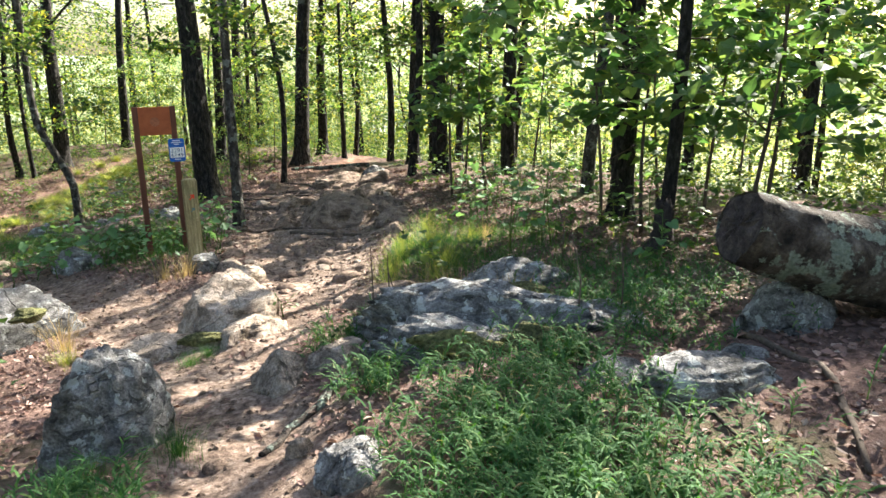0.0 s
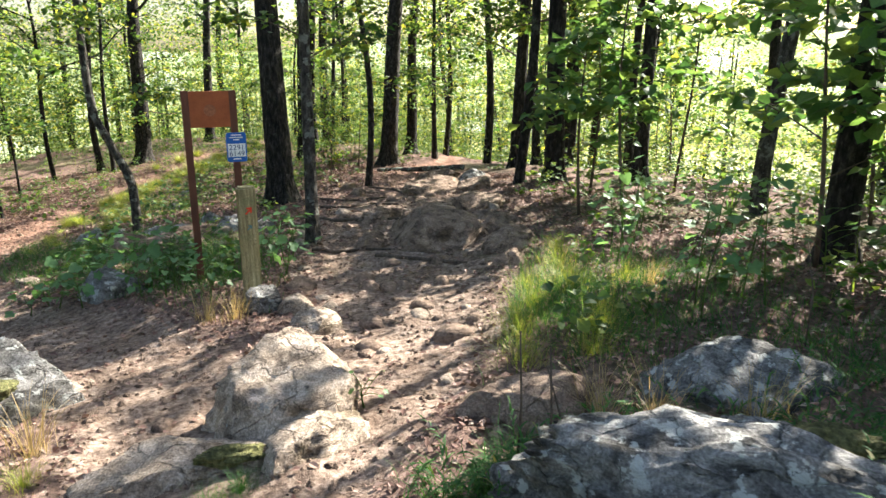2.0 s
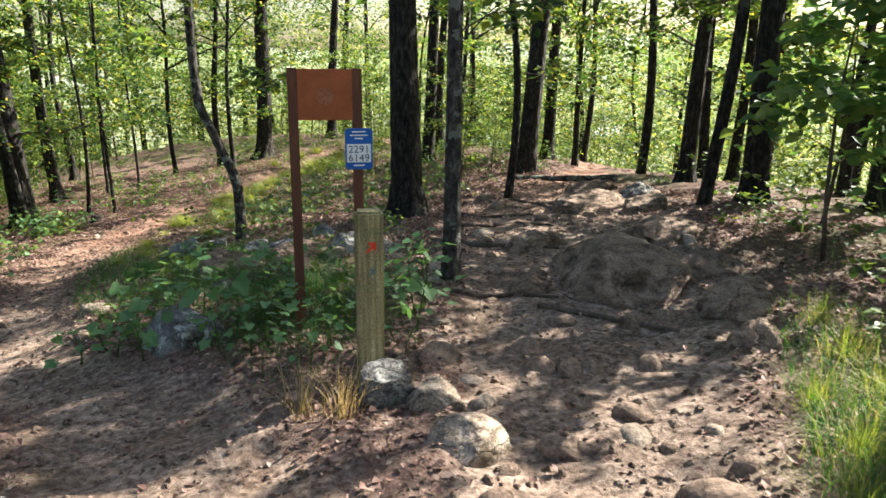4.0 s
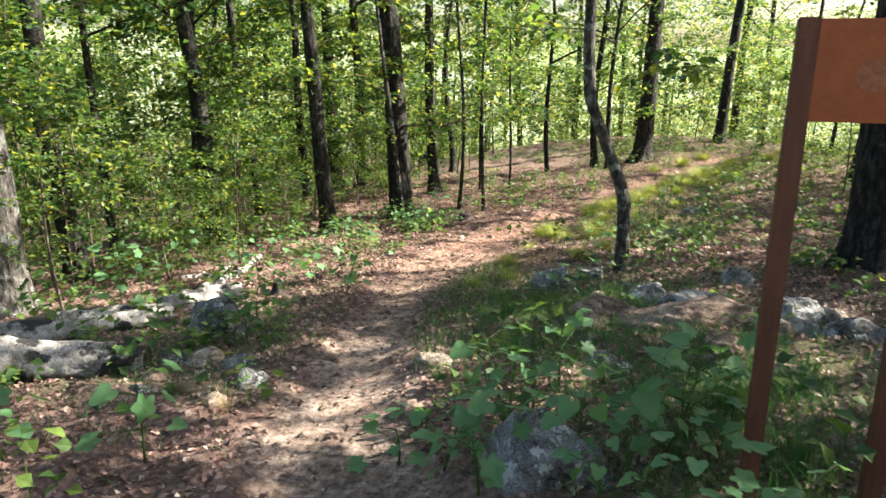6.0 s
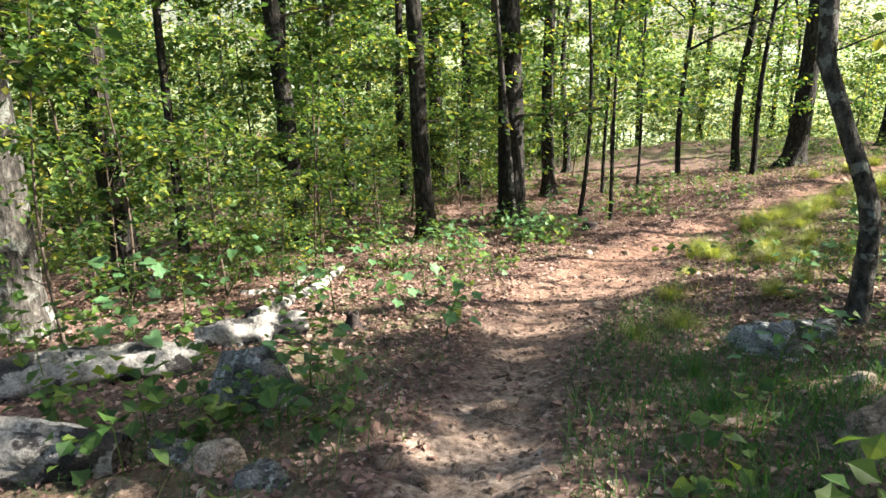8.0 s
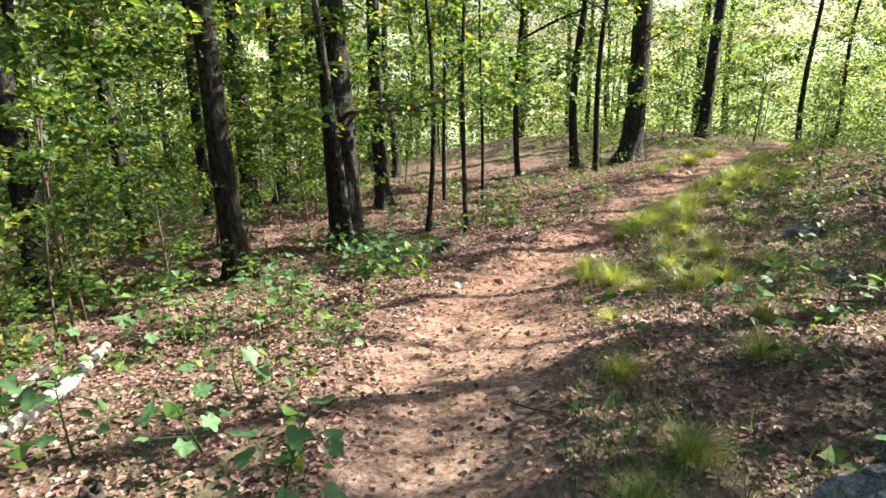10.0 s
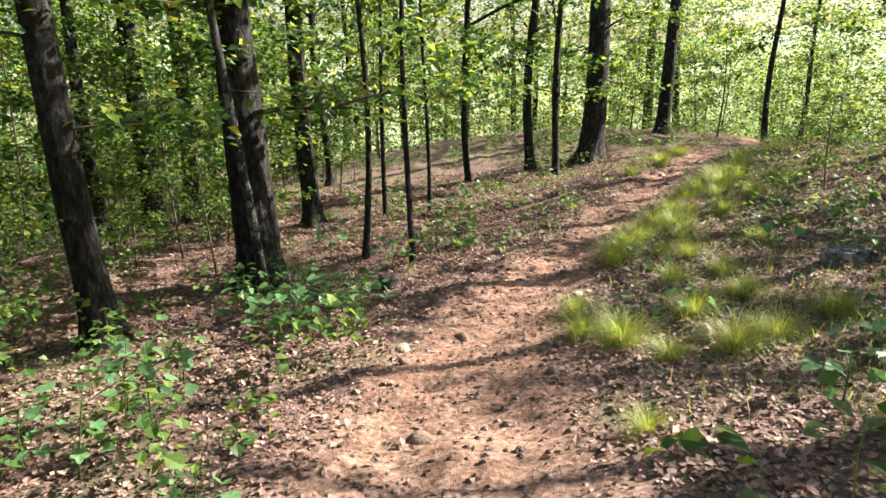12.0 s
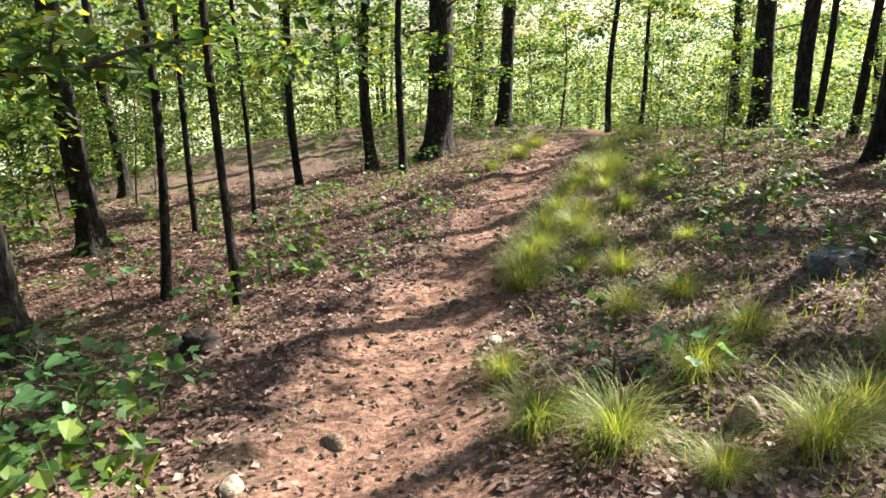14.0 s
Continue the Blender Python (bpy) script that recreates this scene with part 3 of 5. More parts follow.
for k, (tx, ty, td, lx, ly, grey) in enumerate(TREES):
    slim = td < 0.24
    td *= 1 if slim else 0.86
    TREE_AT[(tx, ty)] = tree(tx, ty, td, (lx, ly), SHORT.get((tx, ty), (6.5 + 12 * td) if slim else 11 + (k % 4) * 0.6), M_GREYBARK if grey else M_BARK, k, td > 0.13 and (tx, ty) not in BARE and (k % 3 != 1 or crown_fullness(tx, ty) == 2), 0.03 if ty == 13.75 else 0.14 if slim else 0.1,
         "slender young tree with thin trunk in undergrowth" if slim else ("grey lichen-spotted tree trunk beside the trail" if grey else "tall dark-barked tree rising from leaf litter"), 0 if (tx, ty) in NO_LIMBS else 8 if k % 2 else 6, kink=(0.6, 2.0, -0.42) if (tx, ty) == (0.78, 13.75) else None)


def overhang(base, start, end, sag, seed):
    """A long limb with large leaves reaching out towards the trail."""
    rng = np.random.default_rng(seed)
    s = np.linspace(0, 1, 12)
    line = np.array(start) + s[:, None] * (np.array(end) - np.array(start)) + np.outer(np.sin(s * 3.14) * sag, (0.2, -0.1, 1))
    pile, spots = Pile().add(*tube(line, 0.03 * (1.05 - s), 6, False)), []
    for k in range(26):
        q = rng.uniform(0.4, 1.0)
        p0 = np.array([np.interp(q, s, line[:, c]) for c in range(3)])
        p1 = p0 + rng.normal(0, 0.22, 3) * np.array([1, 1, 0.5])
        pile.add(*tube([p0, p1], [0.006, 0.003], 4, False))
        spots += [p0 + (p1 - p0) * w for w in (0.6, 1.0)]
    child("limb", pile.mesh("limb", M_TWIG), base)
    child("foliage", leaves_round("foliage", rng, np.array(spots), 3, 0.07, (0.1, 0.17), M_SHRUB, 0.5, LOBED), base)


overhang(TREE_AT[(6.1, 6.0)], (0, 0, 2.9), (-3.0, -1.5, 2.2), 0.25, 31)
overhang(TREE_AT[(6.1, 6.0)], (0, 0, 2.3), (-1.6, -1.6, 1.75), 0.2, 32)
overhang(TREE_AT[(6.1, 6.0)], (0, 0, 1.9), (0.4, -2.2, 1.7), 0.15, 33)


def clear_of_trail(x, y, margin):
    if trail_depth(np.array([x]), np.array([y]))[0] > margin:
        return False
    return all(math.hypot(x - tx, y - ty) > 0.5 for tx, ty, *_ in TREES)


# trees further back in the wood
rng = np.random.default_rng(21)
made = 0
while made < 78:
    x, y = (rng.uniform(-38, 34) if made < 56 else rng.uniform(-26, -8.5)), rng.uniform(-14, 58)
    if (-7.5 < x < 9 and -3 < y < 36) or not clear_of_trail(x, y, 0.02) or (x > 9 and rng.uniform() < 0.6):
        continue
    tree(x, y, rng.uniform(0.1, 0.36), rng.normal(0, 0.06, 2), rng.uniform(9, 12.5), M_BARK, 200 + made, True, 0.2, "dark forest tree further back in the wood", 5)
    made += 1


def sapling_kinds(count):
    out = []
    for k in range(count):
        rng = np.random.default_rng(300 + k)
        h = 3.0 + 0.55 * k
        s = np.linspace(-0.1, h, 10)
        cx, cy = 0.12 * np.sin(s * 0.9 + k), 0.1 * np.cos(s * 0.8 + 2 * k)
        cx, cy = cx - cx[0], cy - cy[0]
        stem = Pile().add(*tube(np.stack([cx, cy, s], -1), 0.028 * (1 - 0.8 * s / h), 7))
        mid = lambda z, s=s, cx=cx, cy=cy: np.array([np.interp(z, s, cx), np.interp(z, s, cy), z])
        pile, spots = limb_set(rng, mid, 0.06, h, 0.4 + 0.1 * k, 13, 1.3, (0.1, 0.55))
        out.append((stem.mesh("stem", M_TWIG), joined(pile).mesh("branchwork", M_TWIG), leaves_round("foliage", rng, spots, 5, 0.13, (0.075, 0.15), M_LEAF, 0.5)))
    return out


SAPLINGS = sapling_kinds(6)


def sapling(x, y, k, scale=1.0, label="leafy green sapling in the undergrowth"):
    base = tagged(new("sapling"), label, "sapling", "saplings")
    base.matrix_basis = pose(x, y, at(x, y), 0, 0, (k * 47) % 360) @ Matrix.Diagonal((scale, scale, scale, 1))
    for nm, me in zip(("stem", "branchwork", "foliage"), SAPLINGS[k % len(SAPLINGS)]):
        tagged(child(nm, me, base), kind="stuff" if nm == "branchwork" else "")
    return base


made = 0
while made < 230:
    x, y = rng.uniform(-28, 26), rng.uniform(-6, 56)
    if not clear_of_trail(x, y, 0.0) or (-4.5 < x < 6 and -4 < y < 22) or (-2.5 < x < 8 and 20 <= y < 32) or (x > 8 and y > 12 and rng.uniform() < 0.3):
        continue
    sapling(x, y, made, rng.uniform(0.6, 1.15))
    made += 1


for k in range(34):
    x, y = rng.uniform(-7.2, -3.9), rng.uniform(11.5, 32)
    if clear_of_trail(x, y, 0.0):
        sapling(x, y, k + 3, rng.uniform(0.35, 0.75), "slim leafy sapling on the wooded slope")
for k in range(26):
    x, y = rng.uniform(3.2, 9), rng.uniform(17, 33)
    if clear_of_trail(x, y, 0.0) and (x > 5 or y < 24):
        sapling(x, y, k + 1, rng.uniform(0.25, 0.6), "small leafy sapling in sunlit undergrowth")


# added up-sun to shade the ground right of the trail
sapling(7.4, 20.0, 4, 0.9)


def far_woods():
    """Foliage and thin stems of the wood beyond."""
    rng = np.random.default_rng(77)
    n = 2600
    ang, dist = rng.uniform(0, 6.283, n), rng.uniform(32, 80, n)
    cx, cy = 2 + dist * np.cos(ang), 16 + dist * np.sin(ang)
    cz = height(cx, cy) + rng.uniform(0.2, 1, n) ** 1.3 * 10
    per = 46
    pos = np.repeat(np.stack([cx, cy, cz], -1), per, 0) + rng.standard_normal((n * per, 3)) * np.array([1.5, 1.5, 0.9])
    rot = frames_of(rng.uniform(0, 6.28, len(pos)), rng.normal(0, 0.6, len(pos)), rng.normal(0, 0.6, len(pos)))
    tagged(new("far_woods", strew("far_woods", LEAF, pos, rot, rng.uniform(0.16, 0.36, len(pos)), M_FAR)), "green foliage of the distant wood with haze painted into its colour", "woods", kind="stuff")
    pile = Pile()
    for k in range(260):
        a, dd = rng.uniform(0, 6.283), rng.uniform(34, 72)
        x, y = 2 + dd * math.cos(a), 16 + dd * math.sin(a)
        z = at(x, y)
        l = rng.normal(0, 0.25, 2)
        pile.add(*tube([(x, y, z - 0.2), (x + l[0], y + l[1], z + 4), (x + 2 * l[0], y + 2 * l[1], z + 9)], np.array([1, 0.75, 0.4]) * rng.uniform(0.06, 0.2), 7, False))
    tagged(new("far_trunks", pile.mesh("far_trunks", M_BARK)), "thin dark trunks of the distant wood", "woods", kind="stuff")


far_woods()


def understory():
    """Sprays of leaves that fill the wood between the stems on the slope."""
    rng = np.random.default_rng(78)
    n = 3600
    cx, cy = rng.uniform(-30, 26, n), rng.uniform(-8, 58, n)
    cx, cy = np.concatenate([cx, rng.uniform(-42, -8.5, 2300), rng.uniform(11, 40, 3000), rng.uniform(-4, 30, 1200), rng.uniform(-8, 16, 1000)]), np.concatenate([cy, rng.uniform(-4, 60, 2300), rng.uniform(-4, 60, 3000), rng.uniform(40, 66, 1200), rng.uniform(34, 50, 1000)])
    n = len(cx)
    keep = ((cx < -6.2 - 0.12 * np.abs(cy - 12)) | (cy > 33) | (cx > 9.5)) & (trail_depth(cx, cy) < 0.05) & ((cx < -5) | (cy > 30) | (rng.uniform(0, 1, n) < 0.7))
    cx, cy = cx[keep], cy[keep]
    n = len(cx)
    cz = height(cx, cy) + 0.3 + np.where(cx < -5, 9.0, np.where((cx > 12) | (cy > 40), 9.5, 5.5)) * rng.uniform(0, 1, n) ** 1.1
    per = 42
    pos = np.repeat(np.stack([cx, cy, cz], -1), per, 0) + rng.standard_normal((n * per, 3)) * np.array([0.55, 0.55, 0.22])
    m = len(pos)
    rot = frames_of(rng.uniform(0, 6.28, m), rng.normal(-0.2, 0.35, m), rng.normal(0, 0.45, m))
    tagged(new("understory_foliage", strew("understory_foliage", LEAF, pos, rot, rng.uniform(0.09, 0.18, m), M_LEAF)), "green leaf sprays of the understory between tree trunks", "foliage", kind="stuff")


understory()


# emissive ring: brightness of the hazy distance is put in as glow
def backdrop():
    m, n, l = nodes_of("haze_glow")
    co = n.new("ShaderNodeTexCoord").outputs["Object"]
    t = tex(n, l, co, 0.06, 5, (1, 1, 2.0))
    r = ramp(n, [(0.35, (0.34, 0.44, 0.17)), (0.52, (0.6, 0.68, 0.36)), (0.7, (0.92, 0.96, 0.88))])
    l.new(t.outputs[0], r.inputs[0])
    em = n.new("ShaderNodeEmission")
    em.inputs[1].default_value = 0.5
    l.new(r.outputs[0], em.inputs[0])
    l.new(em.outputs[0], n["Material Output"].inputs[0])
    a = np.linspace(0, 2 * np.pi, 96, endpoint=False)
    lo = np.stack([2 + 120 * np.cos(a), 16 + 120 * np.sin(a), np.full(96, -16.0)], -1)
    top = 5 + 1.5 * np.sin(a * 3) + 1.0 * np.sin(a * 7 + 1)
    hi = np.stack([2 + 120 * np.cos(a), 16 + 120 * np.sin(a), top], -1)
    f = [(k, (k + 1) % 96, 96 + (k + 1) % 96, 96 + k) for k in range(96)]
    tagged(new("backdrop", mesh_of("backdrop", np.concatenate([lo, hi]), f, m, True)), "glowing backdrop painted as pale haze of far hills beyond the wood", "backdrop", kind="structure")


backdrop()


# ---- rocks ----
def boulder_mesh(seed, sx, sy, sz, detail=4, cuts=9, rough=0.1, strata=0.0, material=M_ROCK, name="boulder", grain=(0.1, 0.15, 1.0)):
    rng = np.random.default_rng(seed)
    bm = bmesh.new()
    bmesh.ops.create_icosphere(bm, subdivisions=detail, radius=1)
    planes, grain = [], Vector(grain)
    for _ in range(cuts):
        nrm = rng.normal(0, 1, 3)
        nrm[2] = abs(nrm[2]) * 0.8
        planes.append((Vector(nrm).normalized(), rng.uniform(0.62, 0.92)))
    off = Vector(rng.uniform(-50, 50, 3))
    for v in bm.verts:
        p = v.co.copy()
        for nrm, dist in planes:
            e = p.dot(nrm) - dist
            if e > 0:
                p -= nrm * e * 0.97
        k = 1 + rough * 0.8 * noise.noise(p * 1.4 + off) + rough * 0.55 * (0.4 - abs(noise.noise(p * 2.7 + off))) + rough * 0.5 * (0.3 - abs(noise.noise(p * 6 + off))) + rough * 0.3 * noise.noise(p * 13 + off) + rough * 0.2 * noise.noise(p * 27 + off)
        if strata:
            q = p.dot(grain) * 4.5 + 0.9 * noise.noise(p * 1.2 + off)
            saw = q - math.floor(q)
            k += strata * (0.35 * saw - 0.3 * max(0.0, saw - 0.8) * 5)
        p *= k
        v.co = (p.x * sx / 2 * 1.12, p.y * sy / 2 * 1.12, p.z * sz)
    me = bpy.data.meshes.new(name)
    bm.to_mesh(me)
    bm.free()
    me.materials.append(material)
    me.polygons.foreach_set("use_smooth", np.full(len(me.polygons), True))
    return me


def boulder(x, y, sx, sy, sz, seed, rz=0, rx=0, ry=0, material=M_ROCK, label="grey weathered boulder half sunk in the ground", sink=0.12, strata=0.0, cuts=13, rough=0.15, name="boulder", detail=5, grain=(0.1, 0.15, 1.0)):
    ob = tagged(new(name, boulder_mesh(seed, sx, sy, sz, detail if max(sx, sy) > 0.3 else 4, cuts, rough, strata, material, "boulder", grain)), label, "rock", "boulders")
    ob.matrix_basis = pose(x, y, at(x, y) - sink * sz, rx, ry, rz)
    return ob


GREY, TAN, EARTH = M_ROCK, M_PALEROCK, M_DIRTROCK
boulder(0.17, 3.5, 0.56, 0.5, 0.54, 51, 20, 0, 4, GREY, "tall grey lichen-spotted boulder beside the dirt trail", strata=0.3, grain=(1.0, 0.5, 0.25), cuts=6)
boulder(-0.35, 6.6, 1.3, 0.9, 0.5, 2, 10, 0, 0, GREY, "broad grey boulder with dry grass round it")
boulder(1.4, 5.75, 0.9, 0.8, 0.55, 3, 30, 0, 8, TAN, "sunlit tan boulder in the fork of the trail")
boulder(1.35, 5.25, 0.5, 0.7, 0.25, 4, -40, 0, 0, TAN, "low tan rock at the foot of a boulder")
boulder(0.8, 5.32, 1.25, 0.42, 0.17, 5, -4, 0, 0, TAN, "long low ledge of pale stone beside a boulder", strata=0.1)
boulder(1.17, 3.8, 0.32, 0.35, 0.26, 6, 0, 0, 0, TAN, "small brown rock beside the dirt trail")
boulder(1.5, 3.75, 0.4, 0.3, 0.16, 7, 10, 0, 0, TAN, "small tan rock in grass")
boulder(2.16, 3.2, 1.25, 0.42, 0.22, 8, -44, 0, 6, GREY, "long low ledge of layered grey rock", strata=0.3, rough=0.2)
boulder(2.42, 3.46, 1.6, 0.46, 0.32, 56, -46, 6, 3, GREY, "long layered grey rock ledge with moss in its cracks", strata=0.35, rough=0.2)
boulder(2.72, 3.68, 1.25, 0.44, 0.27, 57, -42, 8, 0, GREY, "sloping layer of grey rock behind a ledge", strata=0.3, rough=0.2)
boulder(2.95, 3.05, 0.6, 0.34, 0.16, 58, -50, 0, 0, GREY, "low layered grey rock in grass", strata=0.3)
boulder(3.28, 4.35, 0.85, 0.6, 0.25, 9, -30, 0, 0, GREY, "grey slab of rock in dry grass", strata=0.15)
boulder(2.42, 4.68, 0.8, 0.5, 0.22, 10, -20, 10, 0, EARTH, "smooth brown rock slab tilted beside the trail")
boulder(2.3, 2.25, 0.3, 0.3, 0.13, 11, 0, 0, 0, GREY, "small grey rock in the grass")
boulder(2.5, 1.9, 0.75, 0.42, 0.15, 12, -35, 0, 0, GREY, "layered grey rock slab overgrown with grass", strata=0.3)
boulder(2.95, 2.0, 0.3, 0.3, 0.1, 13, 10, 0, 0, GREY, "small grey rock in the grass")
boulder(1.05, 2.45, 0.32, 0.3, 0.16, 14, 0, 0, 0, GREY, "grey rock at the edge of the dirt trail")
boulder(0.92, 2.8, 0.13, 0.12, 0.09, 15, 0, 0, 0, TAN, "small tan stone on the trail edge", name="stone")
boulder(3.62, 2.25, 0.62, 0.5, 0.36, 16, 10, 0, 0, GREY, "grey rock under a fallen log")
boulder(1.62, 7.72, 0.36, 0.34, 0.26, 17, 0, 0, 0, GREY, "grey rock at the foot of a wooden post")
boulder(1.85, 7.6, 0.3, 0.3, 0.2, 18, 20, 0, 0, TAN, "tan rock at the foot of a wooden post")
boulder(0.42, 9.22, 0.6, 0.42, 0.3, 19, 10, 0, 0, GREY, "grey rock among broad-leaved plants")
boulder(3.95, 9.4, 1.35, 1.6, 0.44, 20, 20, 0, 0, EARTH, "hump of earthy bedrock across the trail", 0.2, 0.0, 8, 0.13)
boulder(3.1, 9.35, 0.5, 0.4, 0.2, 44, 10, 0, 0, EARTH, "low knob of worn bedrock in the trail")
boulder(3.7, 10.75, 0.8, 0.5, 0.2, 45, 30, 0, 0, EARTH, "worn bedrock ledge across the trail", strata=0.15)
boulder(5.0, 10.4, 1.0, 0.8, 0.2, 46, 60, 0, 0, EARTH, "rounded hump of earthy bedrock", cuts=8, rough=0.1)
boulder(5.76, 12.1, 0.8, 0.5, 0.26, 47, 20, 0, 0, EARTH, "brown rock ledge beside the trail", strata=0.15)
boulder(3.9, 7.7, 0.6, 0.4, 0.16, 48, 50, 0, 0, EARTH, "low knob of worn bedrock in the trail")
boulder(4.3, 8.3, 0.7, 0.5, 0.22, 49, 15, 0, 0, EARTH, "low knob of worn bedrock in the trail")
boulder(1.85, 7.1, 0.4, 0.34, 0.14, 43, 0, 0, 0, TAN, "smooth pale stone set in the trail", cuts=5, rough=0.08)
boulder(4.6, 9.3, 0.9, 1.0, 0.22, 21, 0, 0, 0, EARTH, "worn bedrock in the trail", 0.2, 0.2)
boulder(5.4, 12.8, 1.2, 0.9, 0.22, 22, 40, 0, 0, EARTH, "worn bedrock in the trail", 0.2, 0.2)
boulder(6.3, 14.5, 0.9, 0.7, 0.2, 23, 0, 0, 0, EARTH, "worn bedrock in the trail", 0.2, 0.2)
boulder(6.3, 13.2, 0.6, 0.5, 0.3, 24, 0, 0, 0, GREY, "brown rock beside the trail")
boulder(1.35, 11.7, 0.6, 0.45, 0.25, 25, 0, 0, 0, GREY, "grey rock under the trees")
boulder(1.9, 11.3, 0.45, 0.4, 0.22, 26, 30, 0, 0, GREY, "grey rock under the trees")
boulder(-2.45, 11.3, 0.6, 0.45, 0.34, 27, 15, 0, 0, GREY, "dark grey rock beside a fallen log")
boulder(-1.8, 10.5, 0.28, 0.24, 0.15, 28, 0, 0, 0, GREY, "small grey rock in leaf litter")
boulder(-1.5, 10.15, 0.2, 0.25, 0.14, 29, 0, 0, 0, GREY, "small grey rock in leaf litter")
boulder(0.2, 12.8, 0.52, 0.35, 0.2, 30, 0, 0, 0, GREY, "flat grey rock in leaf litter")
boulder(0.62, 11.45, 0.7, 0.4, 0.2, 31, 20, 0, 0, EARTH, "flat layered rock slab in leaf litter", strata=0.25)
boulder(-1.02, 11.55, 0.6, 0.42, 0.1, 50, 30, 0, 0, EARTH, "flat stone slab worn smooth in the trail", 0.35, cuts=6, rough=0.08)
boulder(-0.4, 10.5, 0.3, 0.22, 0.08, 52, 10, 0, 0, TAN, "flat pale stone at the edge of the trail")
boulder(1.25, 11.35, 0.9, 0.5, 0.26, 32, 10, 0, 0, EARTH, "flat layered rock slab in leaf litter", strata=0.25)
boulder(1.0, 12.1, 0.4, 0.4, 0.16, 33, 0, 0, 0, GREY, "grey rock among undergrowth")
boulder(0.2, 12.7, 0.36, 0.34, 0.26, 34, 0, 0, 0, GREY, "pale grey block of stone in leaf litter", cuts=14)
boulder(1.5, 16.6, 0.3, 0.24, 0.13, 35, 0, 0, 0, GREY, "small grey rock in leaf litter")
boulder(0.3, 17.2, 0.16, 0.14, 0.09, 36, 0, 0, 0, TAN, "small tan stone in leaf litter", name="stone")
boulder(2.05, 18.75, 0.48, 0.38, 0.2, 37, 0, 0, 0, GREY, "dark grey rock in leaf litter")
boulder(0.5, 13.3, 0.3, 0.4, 0.16, 38, 0, 0, 0, GREY, "grey rock in leaf litter")
for k in range(24):
    x, y = (rng.uniform(0.3, 2.3), rng.uniform(10.4, 13.0)) if k < 15 else (rng.uniform(-2.7, -1.5), rng.uniform(9.7, 11.9))
    w = rng.uniform(0.14, 0.38)
    boulder(x, y, w, w * rng.uniform(0.6, 1.0), w * rng.uniform(0.3, 0.5), 80 + k, rng.uniform(0, 360), 0, 0, (GREY, TAN, EARTH)[k % 3], "flat weathered rock among leaf litter and seedlings")
for k, (x, y, up, sx, sy, sz, rz) in enumerate(((0.98, 5.22, 0.09, 0.26, 0.1, 0.045, -10), (2.02, 3.12, 0.1, 0.5, 0.1, 0.09, -44), (2.36, 2.88, 0.06, 0.3, 0.1, 0.08, -44), (-0.1, 6.25, 0.3, 0.22, 0.16, 0.05, 20), (2.75, 3.5, 0.2, 0.3, 0.1, 0.05, -44))):
    ob = tagged(new("moss", boulder_mesh(130 + k, sx, sy, sz, 4, 2, 0.45, 0, M_MOSS, "moss")), "cushion of yellow-green moss growing on rock", "moss", "moss cushions")
    ob.matrix_basis = pose(x, y, at(x, y) + up - 0.02, 0, 0, rz)
STONES = [boulder_mesh(60 + k, 0.1, 0.08, 0.04, 2, 6, 0.15, 0, (EARTH, EARTH, TAN)[k % 3], "stone") for k in range(5)]
made = 0
while made < 280:
    x, y = rng.uniform(-3.5, 6), rng.uniform(1, 27)
    t = trail_depth(np.array([x]), np.array([y]))[0]
    if t < 0.3 or rng.uniform() > 0.85:
        continue
    s = 0.25 + 1.3 * rng.uniform(0, 1) ** 3
    ob = tagged(new("stone", STONES[made % 5]), "small loose stone on the dirt trail", "stone", "loose stones")
    ob.matrix_basis = pose(x, y, at(x, y) - 0.004, 0, 0, rng.uniform(0, 360)) @ Matrix.Diagonal((s, s, s, 1))
    made += 1


made = 0
while made < 90:
    k = rng.integers(0, 7)
    (x0, y0, w0), (x1, y1, w1) = FORK[k], FORK[k + 1]
    q, side = rng.uniform(), rng.uniform(-1.1, 1.1)
    x, y = x0 + q * (x1 - x0) + side * w0 * 0.9, y0 + q * (y1 - y0) - side * w0 * 0.5
    if y > 15 or y < 6.2:
        continue
    s = 1.2 + 2.4 * rng.uniform(0, 1) ** 2.2
    ob = tagged(new("stone", STONES[made % 5]), "earthy stone half buried in the dirt trail", "stone", "half-buried stones")
    ob.matrix_basis = pose(x, y, at(x, y) - 0.012 * s, rng.normal(0, 8), rng.normal(0, 8), rng.uniform(0, 360)) @ Matrix.Diagonal((s, s, s * rng.uniform(0.7, 1.2), 1))
    made += 1


